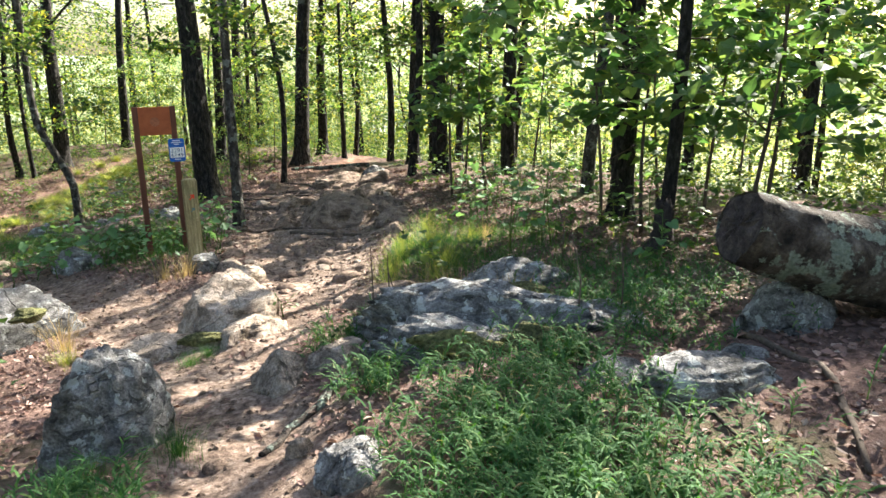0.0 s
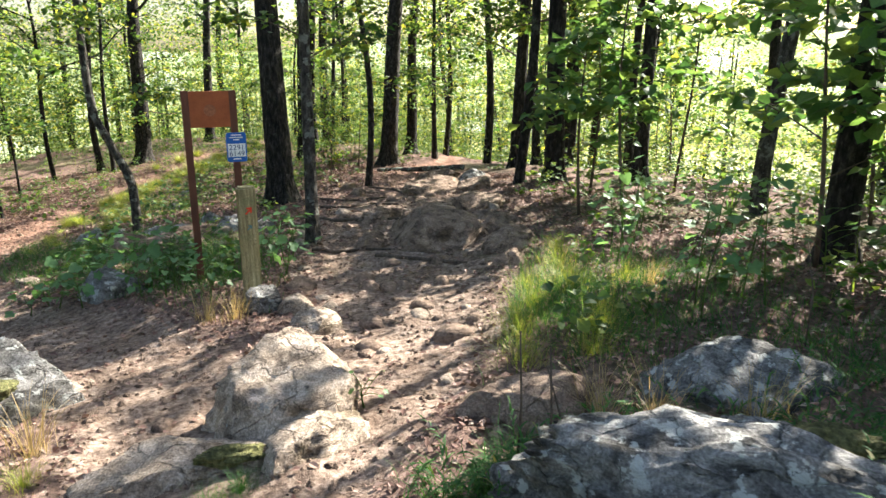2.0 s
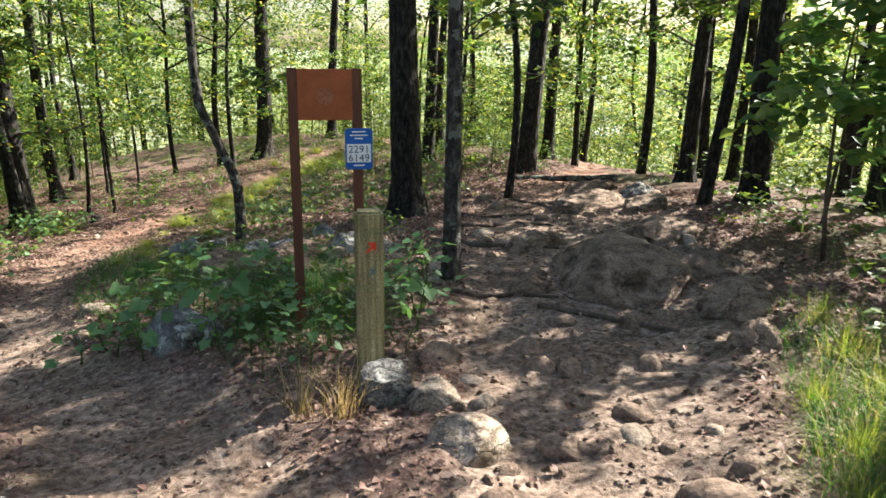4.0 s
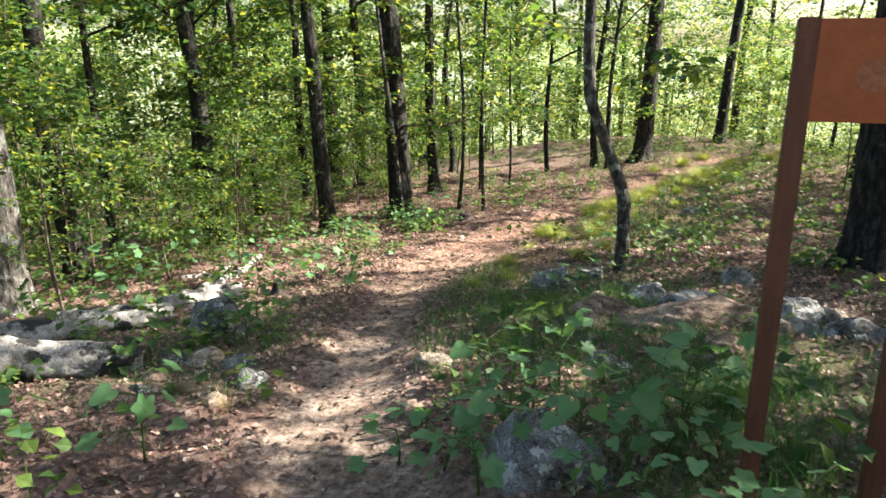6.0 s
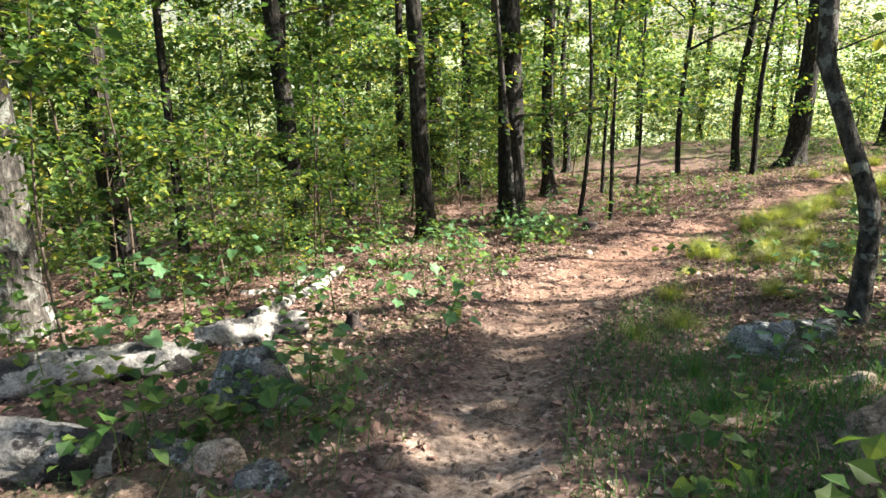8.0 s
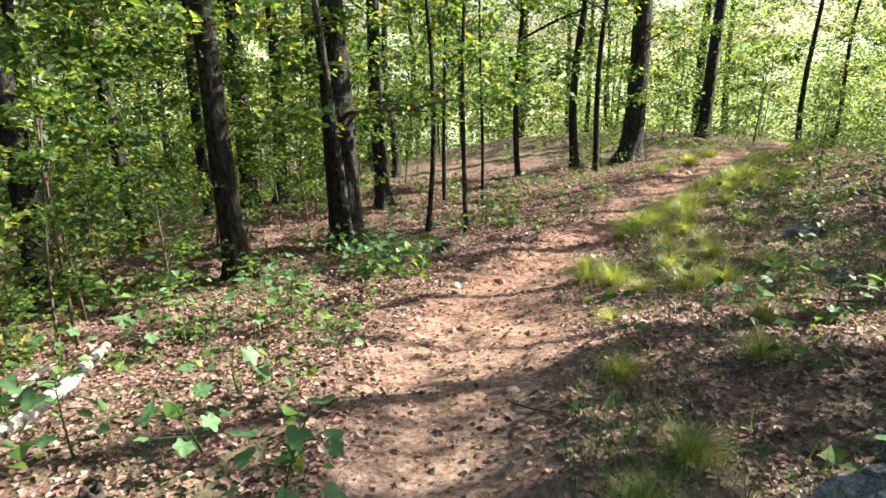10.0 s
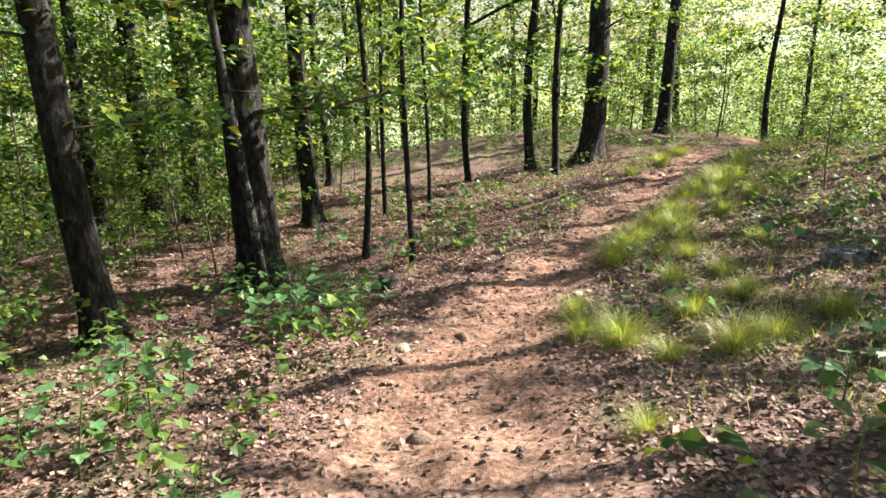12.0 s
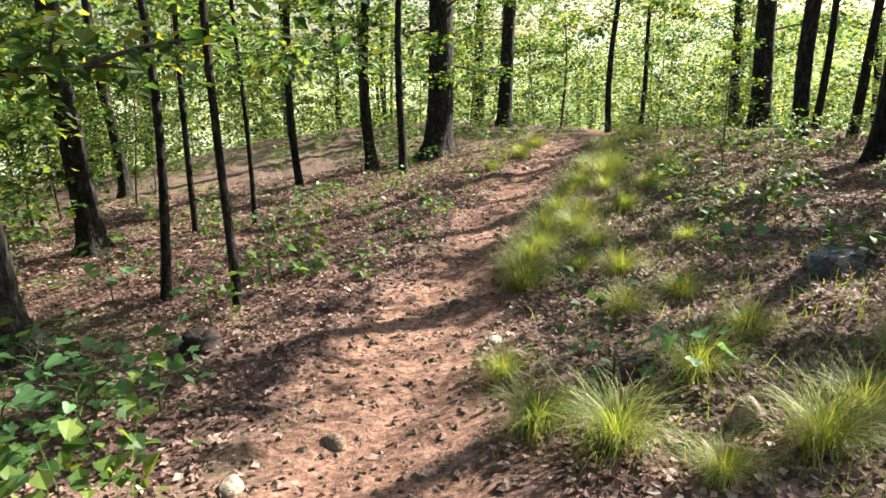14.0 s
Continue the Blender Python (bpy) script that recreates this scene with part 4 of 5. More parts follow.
# ---- fallen logs, roots and sticks ----
def log(path, radii, bark, cut, label, sides=28, seed=0, knots=0.06):
    """A log along path: bark with ridges, two sawn or broken ends."""
    rng = np.random.default_rng(seed)
    pts = np.array(path, float)
    s = np.linspace(0, len(pts) - 1, 40)
    line = np.stack([np.interp(s, np.arange(len(pts)), pts[:, c]) for c in range(3)], -1)
    rr = np.interp(s, np.arange(len(pts)), radii)
    base = tagged(new("fallen_log"), label, "log")
    v, f = tube(line, rr, sides, False)
    v = v.reshape(40, sides, 3)
    ridge = 1 + knots * rng.standard_normal((1, sides)) + 0.5 * knots * rng.standard_normal((40, sides))
    w = rng.uniform(0, 6.28, 8)
    i, k = np.meshgrid(np.arange(40), np.arange(sides), indexing="ij")
    turn = 2 * np.pi * k / sides
    ridge = ridge + 1.1 * knots * (np.sin(turn * 3 + w[0] + i * 0.15) + np.sin(turn * 5 + w[1] - i * 0.3) * 0.6 + np.sin(i * 0.5 + w[2]) * 0.9 + np.sin(turn + i * 0.33 + w[3]))
    v = line[:, None] + (v - line[:, None]) * ridge[..., None]
    child("bark", mesh_of("bark", v.reshape(-1, 3), f, bark, True), base)
    for ring, step in ((v[0], line[0] - line[1]), (v[-1], line[-1] - line[-2])):
        mid = ring.mean(0)
        out = step / np.linalg.norm(step)
        rings = [mid + (ring - mid) * q + out * (0.012 * (1 - q) - 0.01 + 0.006 * rng.standard_normal((sides, 1))) for q in (0.98, 0.8, 0.55, 0.3)]
        vv = np.concatenate(rings + [mid[None]])
        ff = [(i * sides + k, i * sides + (k + 1) % sides, (i + 1) * sides + (k + 1) % sides, (i + 1) * sides + k) for i in range(3) for k in range(sides)]
        ff += [(3 * sides + k, 3 * sides + (k + 1) % sides, 4 * sides) for k in range(sides)]
        child("cut_end", mesh_of("cut_end", vv, ff, cut, False), base, None, "dark weathered cut end")
    return base


log([(3.18, 2.28, 0.65), (3.65, 2.08, 0.48), (4.3, 1.85, 0.29), (5.3, 1.5, 0.2)], [0.19, 0.22, 0.25, 0.28], M_LOGBARK, M_CUT, "thick fallen log with lichen-covered bark resting on a rock", seed=3, knots=0.022)
def ground_log(points, radii, label, seed):
    log([(x, y, at(x, y) + r * 0.5) for (x, y), r in zip(points, radii)], radii, M_DEADWOOD, M_CUT, label, seed=seed, knots=0.075)


ground_log([(-2.45, 10.4), (-3.0, 10.2), (-3.6, 9.9), (-4.8, 9.2)], [0.1, 0.15, 0.16, 0.15], "bleached rotting log lying in leaf litter", 4)
ground_log([(-3.2, 11.75), (-3.7, 11.2), (-4.2, 10.7), (-5.4, 9.6)], [0.12, 0.15, 0.16, 0.16], "weathered grey log with flaking bark", 5)
ground_log([(-3.05, 12.75), (-3.65, 12.2)], [0.11, 0.13], "short hollow log with pale bark", 6)
ground_log([(-4.0, 11.4), (-4.9, 10.7), (-5.9, 9.9)], [0.1, 0.13, 0.13], "grey fallen trunk behind other logs", 8)
log([(5.8, 16.9, at(5.8, 16.9) + 0.05), (7.4, 15.8, at(7.4, 15.8) + 0.06)], [0.05, 0.06], M_LOGBARK, M_CUT, "thin fallen trunk beside the trail", 16, 7)


def stump(x, y, r, h, seed, label):
    rng = np.random.default_rng(seed)
    sides, zs = 20, np.array([-0.1, 0.0, 0.08, 0.2, 0.35, 0.5, 0.7, 0.85, 1.0])
    a = np.linspace(0, 2 * np.pi, sides, endpoint=False)
    jag = 0.72 + 0.28 * rng.uniform(0, 1, sides)
    verts = []
    for z in zs:
        rad = r * (1 + 0.7 * math.exp(-max(z, 0) / 0.12)) * (1 - 0.25 * max(z, 0)) * (1 + 0.1 * rng.standard_normal(sides))
        verts.append(np.stack([rad * np.cos(a), rad * np.sin(a), h * z * (jag if z > 0.6 else 1)], -1) if z > 0.6 else np.stack([rad * np.cos(a), rad * np.sin(a), np.full(sides, h * z * 0.72)], -1))
    inner = verts[-1] * np.array([0.45, 0.45, 0.7])
    verts += [inner, inner.mean(0)[None]]
    n = len(zs) + 1
    f = [(i * sides + k, i * sides + (k + 1) % sides, (i + 1) * sides + (k + 1) % sides, (i + 1) * sides + k) for i in range(n - 1) for k in range(sides)]
    f += [((n - 1) * sides + k, (n - 1) * sides + (k + 1) % sides, n * sides) for k in range(sides)]
    ob = tagged(new("tree_stump", mesh_of("tree_stump", np.concatenate(verts), f, M_CUT, True)), label, "stump")
    ob.matrix_basis = pose(x, y, at(x, y))


stump(4.99, 4.36, 0.1, 0.5, 1, "dark broken tree stump in leaf litter")
stump(-2.1, 19.4, 0.13, 0.16, 3, "dark rotted stump hollow in leaf litter")
stump(-2.75, 12.95, 0.06, 0.15, 2, "small rotten stump beside the trail")


def stick(points, r, label, name="branch", material=M_TWIG, lift=0.5):
    pts = [(x, y, at(x, y) + r * lift) for x, y in points]
    q = np.linspace(0, len(pts) - 1, 4 * len(pts))
    p = np.array(pts)
    line = np.stack([np.interp(q, np.arange(len(pts)), p[:, c]) for c in range(3)], -1)
    line[:, 2] = [max(z, at(x, y) + r * lift) for x, y, z in line]
    tagged(new(name, Pile().add(*tube(line, r * np.linspace(1, 0.55, len(line)), 8)).mesh(name, material)), label, name, "fallen branches" if name == "branch" else "tree roots")


stick([(1.5, 3.45), (1.3, 3.38), (1.18, 3.22), (0.98, 3.17), (0.88, 3.02), (0.78, 2.97)], 0.03, "gnarled root crossing the edge of the trail", "root", M_LOGBARK, 0.25)
stick([(2.75, 11.4), (3.1, 11.0), (3.4, 10.85), (3.86, 10.5)], 0.035, "bare root across the dirt trail", "root", lift=0.2)
stick([(2.45, 9.45), (2.65, 9.3), (2.95, 9.22), (3.25, 9.05)], 0.026, "bare root across the dirt trail", "root", lift=0.2)
stick([(3.2, 12.2), (3.6, 11.9), (4.0, 12.0), (4.3, 11.7)], 0.03, "bare root across the dirt trail", "root", lift=0.2)
stick([(3.0, 8.95), (3.25, 8.7), (3.45, 8.4), (3.65, 8.1)], 0.03, "bare root across the dirt trail", "root", lift=0.2)
stick([(3.1, 13.1), (3.5, 12.9), (3.75, 12.6), (4.4, 12.6)], 0.035, "bare root at the foot of a tree", "root", lift=0.2)
stick([(4.6, 13.9), (4.9, 13.3), (4.8, 12.8), (5.1, 12.5)], 0.028, "bare root across the dirt trail", "root", lift=0.2)
stick([(2.6, 3.0), (2.4, 2.0), (2.2, 1.3)], 0.012, "dry fallen branch in grass")
stick([(3.2, 2.3), (3.0, 1.6), (2.4, 1.1)], 0.022, "pale fallen branch on the ground")
stick([(0.3, 16.3), (1.1, 16.0), (2.0, 15.6)], 0.014, "thin dry branch on leaf litter")
stick([(-0.9, 14.5), (-1.1, 14.2), (-0.85, 13.9)], 0.008, "small forked twig on the trail")
stick([(5.4, 26.4), (4.4, 25.4), (3.6, 25.3)], 0.03, "fallen branch beside the trail")
stick([(6.3, 24.9), (5.2, 23.6), (4.4, 23.4)], 0.025, "fallen branch in undergrowth")
stick([(-3.72, 12.95), (-3.78, 13.4), (-4.0, 14.1), (-4.08, 14.7), (-4.35, 15.5)], 0.075, "pale barkless fallen branch in leaf litter", material=M_DEADWOOD)
stick([(-4.6, 13.9), (-4.3, 14.4), (-4.5, 15.1)], 0.04, "pale broken branch in leaf litter", material=M_DEADWOOD)
for k, (x, y, h) in enumerate(((2.1, 4.25, 0.55), (2.18, 4.3, 0.45), (2.02, 4.35, 0.6), (2.75, 3.0, 0.6), (3.0, 2.9, 0.5), (4.0, 4.6, 0.6))):
    z = at(x, y)
    line = np.array([(x, y, z - 0.03), (x + 0.02, y + 0.01, z + h * 0.5), (x + 0.03 * (-1) ** k, y + 0.05, z + h)])
    tagged(new("weed_stalk", Pile().add(*tube(line, [0.006, 0.005, 0.003], 6)).mesh("weed_stalk", M_TWIG)), "thin dry brown weed stalk standing in grass", "weed", "weed stalks")


# ---- signpost ----
def sign():
    base = tagged(new("trail_sign"), "blank rust-brown wooden trail sign on two brown posts", "sign")
    x0, y0, x1, y1 = 1.25, 9.1, 1.67, 9.08
    ang = math.degrees(math.atan2(y1 - y0, x1 - x0))
    w = math.hypot(x1 - x0, y1 - y0)
    z = (at(x0, y0) + at(x1, y1)) / 2
    base.matrix_basis = pose((x0 + x1) / 2, (y0 + y1) / 2, z, 0, 0, ang)
    top = 0.995 - z
    for sx in (-1, 1):
        part("post", box(0.065, 0.06, top + 0.3, -0.3), M_PAINT, base, "", pose(sx * w / 2, 0, 0))
    board = part("board", box(w - 0.05, 0.03, 0.33, 0, 0.003), M_BOARD, base, "rust-brown painted board", pose(0, -0.01, top - 0.335))
    bm = bmesh.new()
    bmesh.ops.create_circle(bm, cap_ends=True, radius=0.055, segments=24)
    part("faded_spot", bm, M_FADED, board, "round pale faded spot", pose(0.0, -0.0165, 0.155, 90, 0, 0))
    plate = tagged(new("number_plate"), "blue and white metal number plate on a sign post", "sign")
    plate.matrix_basis = base.matrix_basis @ pose(w / 2 + 0.005, -0.036, top - 0.665) @ Matrix.Diagonal((0.92, 1, 0.92, 1))
    bm = bmesh.new()
    a = [(sx * 0.1 - sx * 0.025 + 0.025 * math.cos(t), sz * 0.15 - sz * 0.025 + 0.025 * math.sin(t)) for sx, sz, t0 in ((1, 1, 0), (-1, 1, 1), (-1, -1, 2), (1, -1, 3)) for t in np.linspace(t0 * math.pi / 2, (t0 + 1) * math.pi / 2, 5)]
    f = bm.faces.new([bm.verts.new((px, 0.0025, pz + 0.15)) for px, pz in a])
    e = bmesh.ops.extrude_face_region(bm, geom=[f])
    bmesh.ops.translate(bm, vec=(0, -0.005, 0), verts=[q for q in e["geom"] if isinstance(q, bmesh.types.BMVert)])
    bmesh.ops.recalc_face_normals(bm, faces=bm.faces)
    part("panel", bm, M_BLUE, plate)
    field = part("white_field", box(0.176, 0.003, 0.135, 0, 0.001), M_WHITE, plate, "white number field", pose(0, -0.0035, 0.052))
    for wz, ww in ((0.27, 0.1), (0.245, 0.13), (0.222, 0.06), (0.025, 0.08)):
        part("lettering", box(ww, 0.002, 0.01, 0, 0.0005), M_WHITE, plate, "small illegible white lettering", pose(0, -0.0035, wz))
    for nm, word, zz in (("upper_number", "2291", 0.123), ("lower_number", "6149", 0.06)):
        cu = bpy.data.curves.new(nm, "FONT")
        cu.body, cu.size, cu.align_x, cu.extrude, cu.space_character = word, 0.075, "CENTER", 0.001, 1.05
        tmp = bpy.data.objects.new(nm, cu)
        me = bpy.data.meshes.new_from_object(tmp)
        bpy.data.objects.remove(tmp)
        me.materials.append(M_INK)
        child(nm, me, field, pose(0, -0.0031, zz - 0.052, 90, 0, 0), "dark blue number " + word)


sign()


def marker_post():
    x, y = 1.56, 7.95
    base = tagged(new("marker_post"), "square weathered wooden trail post with painted arrows", "post")
    z = at(x, y)
    base.matrix_basis = pose(x, y, z, 0, 0, -6)
    h = 0.275 - z
    bm = box(0.15, 0.12, h + 0.3, -0.3, 0.014)
    part("post", bm, M_POST, base)

    def arrow(name, mt, zz, s, lab):
        shape = [(-1, -0.9), (-0.7, -1.15), (0.35, -0.1), (0.35, -0.75), (0.8, -0.6), (0.85, 0.85), (-0.6, 0.8), (-0.55, 0.35), (0.05, 0.35)]
        bm = bmesh.new()
        vs = [bm.verts.new((a * s, 0, b * s)) for a, b in shape]
        f = bm.faces.new(vs)
        e = bmesh.ops.extrude_face_region(bm, geom=[f])
        bmesh.ops.translate(bm, vec=(0, -0.0015, 0), verts=[q for q in e["geom"] if isinstance(q, bmesh.types.BMVert)])
        part(name, bm, mt, base, lab, pose(0.01, -0.0605, zz))

    arrow("red_arrow", M_RED, h - 0.19, 0.03, "red painted arrow pointing up and right")
    arrow("teal_arrow", M_TEAL, h - 0.33, 0.022, "faded teal arrow")


marker_post()


# ---- grass, plants and litter ----
def tuft_mesh(seed, blades, length, spread, material, bend=(0.8, 2.2)):
    rng = np.random.default_rng(seed)
    vs, fs, n = [], [], 0
    for k in range(6):
        sh = blade(bend[0] + (bend[1] - bend[0]) * k / 5, 0.011, 5)
        c = blades // 6
        yaw = rng.uniform(0, 6.283, c)
        r = np.abs(rng.normal(0, spread, c))
        pos = np.stack([-np.sin(yaw) * r, np.cos(yaw) * r, np.zeros(c)], -1)
        rot = frames_of(yaw + rng.normal(0, 0.5, c), rng.normal(0, 0.15, c), rng.normal(0, 0.1, c))
        v = np.einsum("nij,kj->nki", rot, sh[0]) * rng.uniform(0.6, 1.1, c)[:, None, None] * length + pos[:, None]
        fs.append((sh[1][None] + (np.arange(c) * len(sh[0]))[:, None, None]).reshape(-1, 3) + n)
        vs.append(v.reshape(-1, 3))
        n += c * len(sh[0])
    return mesh_of("blades", np.concatenate(vs), np.concatenate(fs), material)


TUFTS = [tuft_mesh(400 + k, 540, 0.42, 0.08, M_SEDGE, (1.2, 2.9)) for k in range(3)]
LUSH = [tuft_mesh(430 + k, 220, 0.3, 0.11, M_SEDGE, (0.4, 2.2)) for k in range(3)]
GREEN_TUFTS = [tuft_mesh(420 + k, 330, 0.28, 0.11, M_GRASS, (0.3, 2.0)) for k in range(3)]
DRY_TUFTS = [tuft_mesh(440 + k, 70, 0.45, 0.08, M_STRAW, (0.3, 1.8)) for k in range(2)]


def tuft(x, y, s, kind, k, label):
    ob = tagged(new("grass_tuft", kind[k % len(kind)]), label, "grass", "grass tufts")
    ob.matrix_basis = pose(x, y, at(x, y) - 0.01, 0, 0, k * 77 % 360) @ Matrix.Diagonal((s, s, s * 0.9, 1))


SEDGES = ((0.3, 19.95, 0.9), (0.5, 20.5, 0.95), (0.75, 21.1, 1.0), (1.05, 21.6, 1.0), (1.4, 22.2, 1.0), (1.75, 22.75, 1.0), (2.1, 23.2, 1.1), (2.7, 24.3, 1.1), (3.2, 24.8, 1.1), (0.75, 20.0, 0.8), (1.1, 20.5, 0.8), (0.85, 18.0, 0.8), (1.25, 17.4, 0.8), (2.6, 22.4, 1.0), (3.3, 23.4, 1.1), (1.9, 21.6, 0.9), (-0.22, 17.3, 1.0), (-0.45, 17.6, 0.85), (0.38, 17.7, 0.9), (0.53, 18.75, 0.75), (0.2, 19.75, 0.9), (0.33, 20.2, 0.9), (0.7, 20.7, 0.9), (2.5, 23.4, 1.3), (2.9, 23.9, 1.2), (-0.4, 18.3, 0.65),
          (0.4, 16.9, 0.9), (0.75, 17.1, 0.8), (1.2, 21.2, 1.0), (1.5, 21.7, 0.9), (0.9, 19.6, 0.8), (-0.5, 14.4, 0.6), (-0.4, 15.8, 0.5), (0.6, 15.5, 0.6), (3.4, 25.2, 1.2), (2.2, 22.7, 0.9), (1.0, 18.9, 0.7),
          (3.0, 27.6, 1.1), (2.4, 26.6, 1.0), (4.5, 26.4, 1.1), (5.2, 28.4, 1.2), (1.6, 25.6, 0.8), (-0.6, 12.9, 0.5), (-0.35, 13.3, 0.6), (0.3, 14.6, 0.6), (0.0, 16.9, 0.6), (1.8, 20.2, 0.7))
for k, (x, y, s) in enumerate(SEDGES):
    tuft(x, y, s, TUFTS, k, "mound of fine drooping yellow-green sedge beside the trail")
GREENS = ((3.1, 5.3, 0.9), (3.3, 6.3, 1.0), (3.6, 5.9, 0.9), (3.9, 6.8, 1.0), (2.9, 5.8, 0.8), (3.55, 6.8, 0.9), (4.2, 6.4, 0.9), (2.75, 5.5, 0.9), (3.0, 6.0, 1.0), (3.4, 5.6, 1.0), (3.7, 6.4, 1.1), (2.0, 4.3, 0.8), (1.8, 4.1, 0.7), (2.3, 4.2, 0.8), (0.85, 4.9, 0.5), (1.0, 5.0, 0.5), (0.45, 4.2, 0.6), (0.05, 3.1, 0.7), (0.45, 3.2, 0.7),
          (1.55, 3.3, 0.7), (0.1, 5.5, 0.6), (4.1, 7.2, 1.0), (4.5, 7.8, 1.0), (1.5, 9.4, 0.9), (1.3, 9.9, 0.9), (-0.1, 11.6, 0.7), (0.1, 10.7, 0.7), (-0.3, 10.3, 0.5), (1.7, 10.3, 0.9), (-1.9, 9.9, 0.4), (-0.2, 12.2, 0.7))
for k, (x, y, s) in enumerate(GREENS):
    tuft(x, y, s, LUSH if 5.2 < y < 8 else GREEN_TUFTS, k, "clump of soft green grass beside the trail")
for k, (x, y, s) in enumerate(((0.1, 5.9, 1.0), (-0.5, 5.8, 0.9), (2.7, 4.3, 0.9), (3.0, 4.0, 0.9), (1.35, 7.55, 0.9), (1.15, 7.7, 0.8), (2.55, 4.5, 0.9), (-1.45, 9.75, 0.5), (4.2, 6.1, 0.8))):
    tuft(x, y, s, DRY_TUFTS, k, "dry straw-coloured grass tuft")


def meadow_grass():
    """Fine grass on the banks."""
    rng = np.random.default_rng(9)
    pos = []
    for cx, cy, rx, ry, n in ((3.5, 6.2, 0.6, 1.1, 6000), (1.3, 9.7, 0.7, 1.2, 6000), (2.0, 4.2, 0.6, 0.25, 1200),
                              (0.2, 11.5, 0.6, 1.2, 2000), (1.7, 19.5, 1.2, 4.0, 3600), (0.9, 16.8, 0.9, 1.2, 1400), (1.0, 12.6, 1.2, 1.2, 1200), (3.9, 25.5, 2.2, 2.5, 4000), (6.5, 26, 4, 5, 6000), (2.5, 30, 4, 4, 6000), (-0.6, 12.5, 0.5, 2.0, 3000), (0.6, 11.3, 1.0, 1.5, 5000), (-2.2, 11, 0.8, 1.6, 1800), (4.4, 6.5, 0.9, 1.5, 5000), (4.2, 4.2, 0.7, 0.8, 2500), (1.5, 17.8, 6, 10, 2500)):
        pos.append(np.stack([cx + rx * rng.normal(0, 0.6, n), cy + ry * rng.normal(0, 0.6, n)], -1))
    p = np.concatenate(pos)
    p = p[trail_depth(p[:, 0], p[:, 1]) < 0.45]
    z = height(p[:, 0], p[:, 1])
    n = len(p)
    rot = frames_of(rng.uniform(0, 6.283, n), rng.normal(0, 0.3, n), rng.normal(0, 0.3, n))
    sunny = (p[:, 1] > 14) & (rng.uniform(0, 1, n) < 0.6)
    for name, mask, mt, lab in (("grass", ~sunny, M_GRASS, "thin green grass on the banks beside the trail"), ("sedge", sunny, M_SEDGE, "fine yellow-green grass along the sunny side of the trail")):
        me = strew(name, blade(1.3, 0.034, 3), np.column_stack([p, z - 0.01])[mask], rot[mask], rng.uniform(0.05, 0.19, mask.sum()), mt)
        tagged(new(name, me), lab, "grass", kind="stuff")


meadow_grass()


def bank_grass():
    """Soft, broad-bladed grass creeping over the bank where the walk begins: jointed stems, each with leaves off both sides."""
    rng = np.random.default_rng(19)
    spots = []
    for cx, cy, rx, ry, n in ((1.6, 1.75, 0.5, 0.7, 1150), (2.2, 2.5, 0.6, 0.3, 420), (2.9, 2.9, 0.8, 0.6, 520), (0.05, 2.75, 0.28, 0.4, 260), (0.5, 3.1, 0.12, 0.25, 90), (1.5, 3.2, 0.25, 0.25, 120), (2.0, 4.15, 0.5, 0.25, 260), (3.6, 3.6, 0.6, 0.5, 200)):
        spots.append(np.stack([cx + rx * rng.normal(0, 0.65, n), cy + ry * rng.normal(0, 0.65, n)], -1))
    p = np.concatenate(spots)
    p = p[(trail_depth(p[:, 0], p[:, 1]) < 0.5) & (rng.uniform(-1, 1.4, len(p)) < lumps(p[:, 0] * 1.6, p[:, 1] * 1.6) * 30 + 0.6)]
    n, per = len(p), 9
    tall = rng.uniform(0.07, 0.24, n)
    yaw, tip = rng.uniform(0, 6.283, n), rng.uniform(0.2, 1.0, n)
    q = np.tile(np.linspace(0.25, 1.0, per), n)
    h, a, w = np.repeat(tall, per), np.repeat(yaw, per), np.repeat(tip, per)
    reach = h * q * q * w
    root = np.repeat(p, per, 0)
    x, y = root[:, 0] - np.sin(a) * reach, root[:, 1] + np.cos(a) * reach
    z = np.repeat(height(p[:, 0], p[:, 1]), per) + h * q * (1 - 0.3 * w * q)
    turn = a + np.where(np.arange(n * per) % 2, 1.1, -1.1) * (1.15 - q) + rng.normal(0, 0.35, n * per)
    rot = frames_of(turn, rng.normal(-0.75, 0.25, n * per), rng.normal(0, 0.3, n * per))
    me = strew("grass", blade(1.5, 0.13, 3), np.column_stack([x, y, z]), rot, rng.uniform(0.045, 0.1, n * per), M_GRASS)
    tagged(new("grass", me), "lush broad-bladed green grass creeping over the bank", "grass", kind="stuff")
    stems = strew("grass_stems", blade(0.9, 0.02, 3), np.column_stack([p, height(p[:, 0], p[:, 1]) - 0.01]), frames_of(yaw, np.zeros(n), np.zeros(n)), tall * 1.1, M_GRASS)
    tagged(new("grass_stems", stems), "thin green grass stems on the bank", "grass", kind="stuff")


bank_grass()


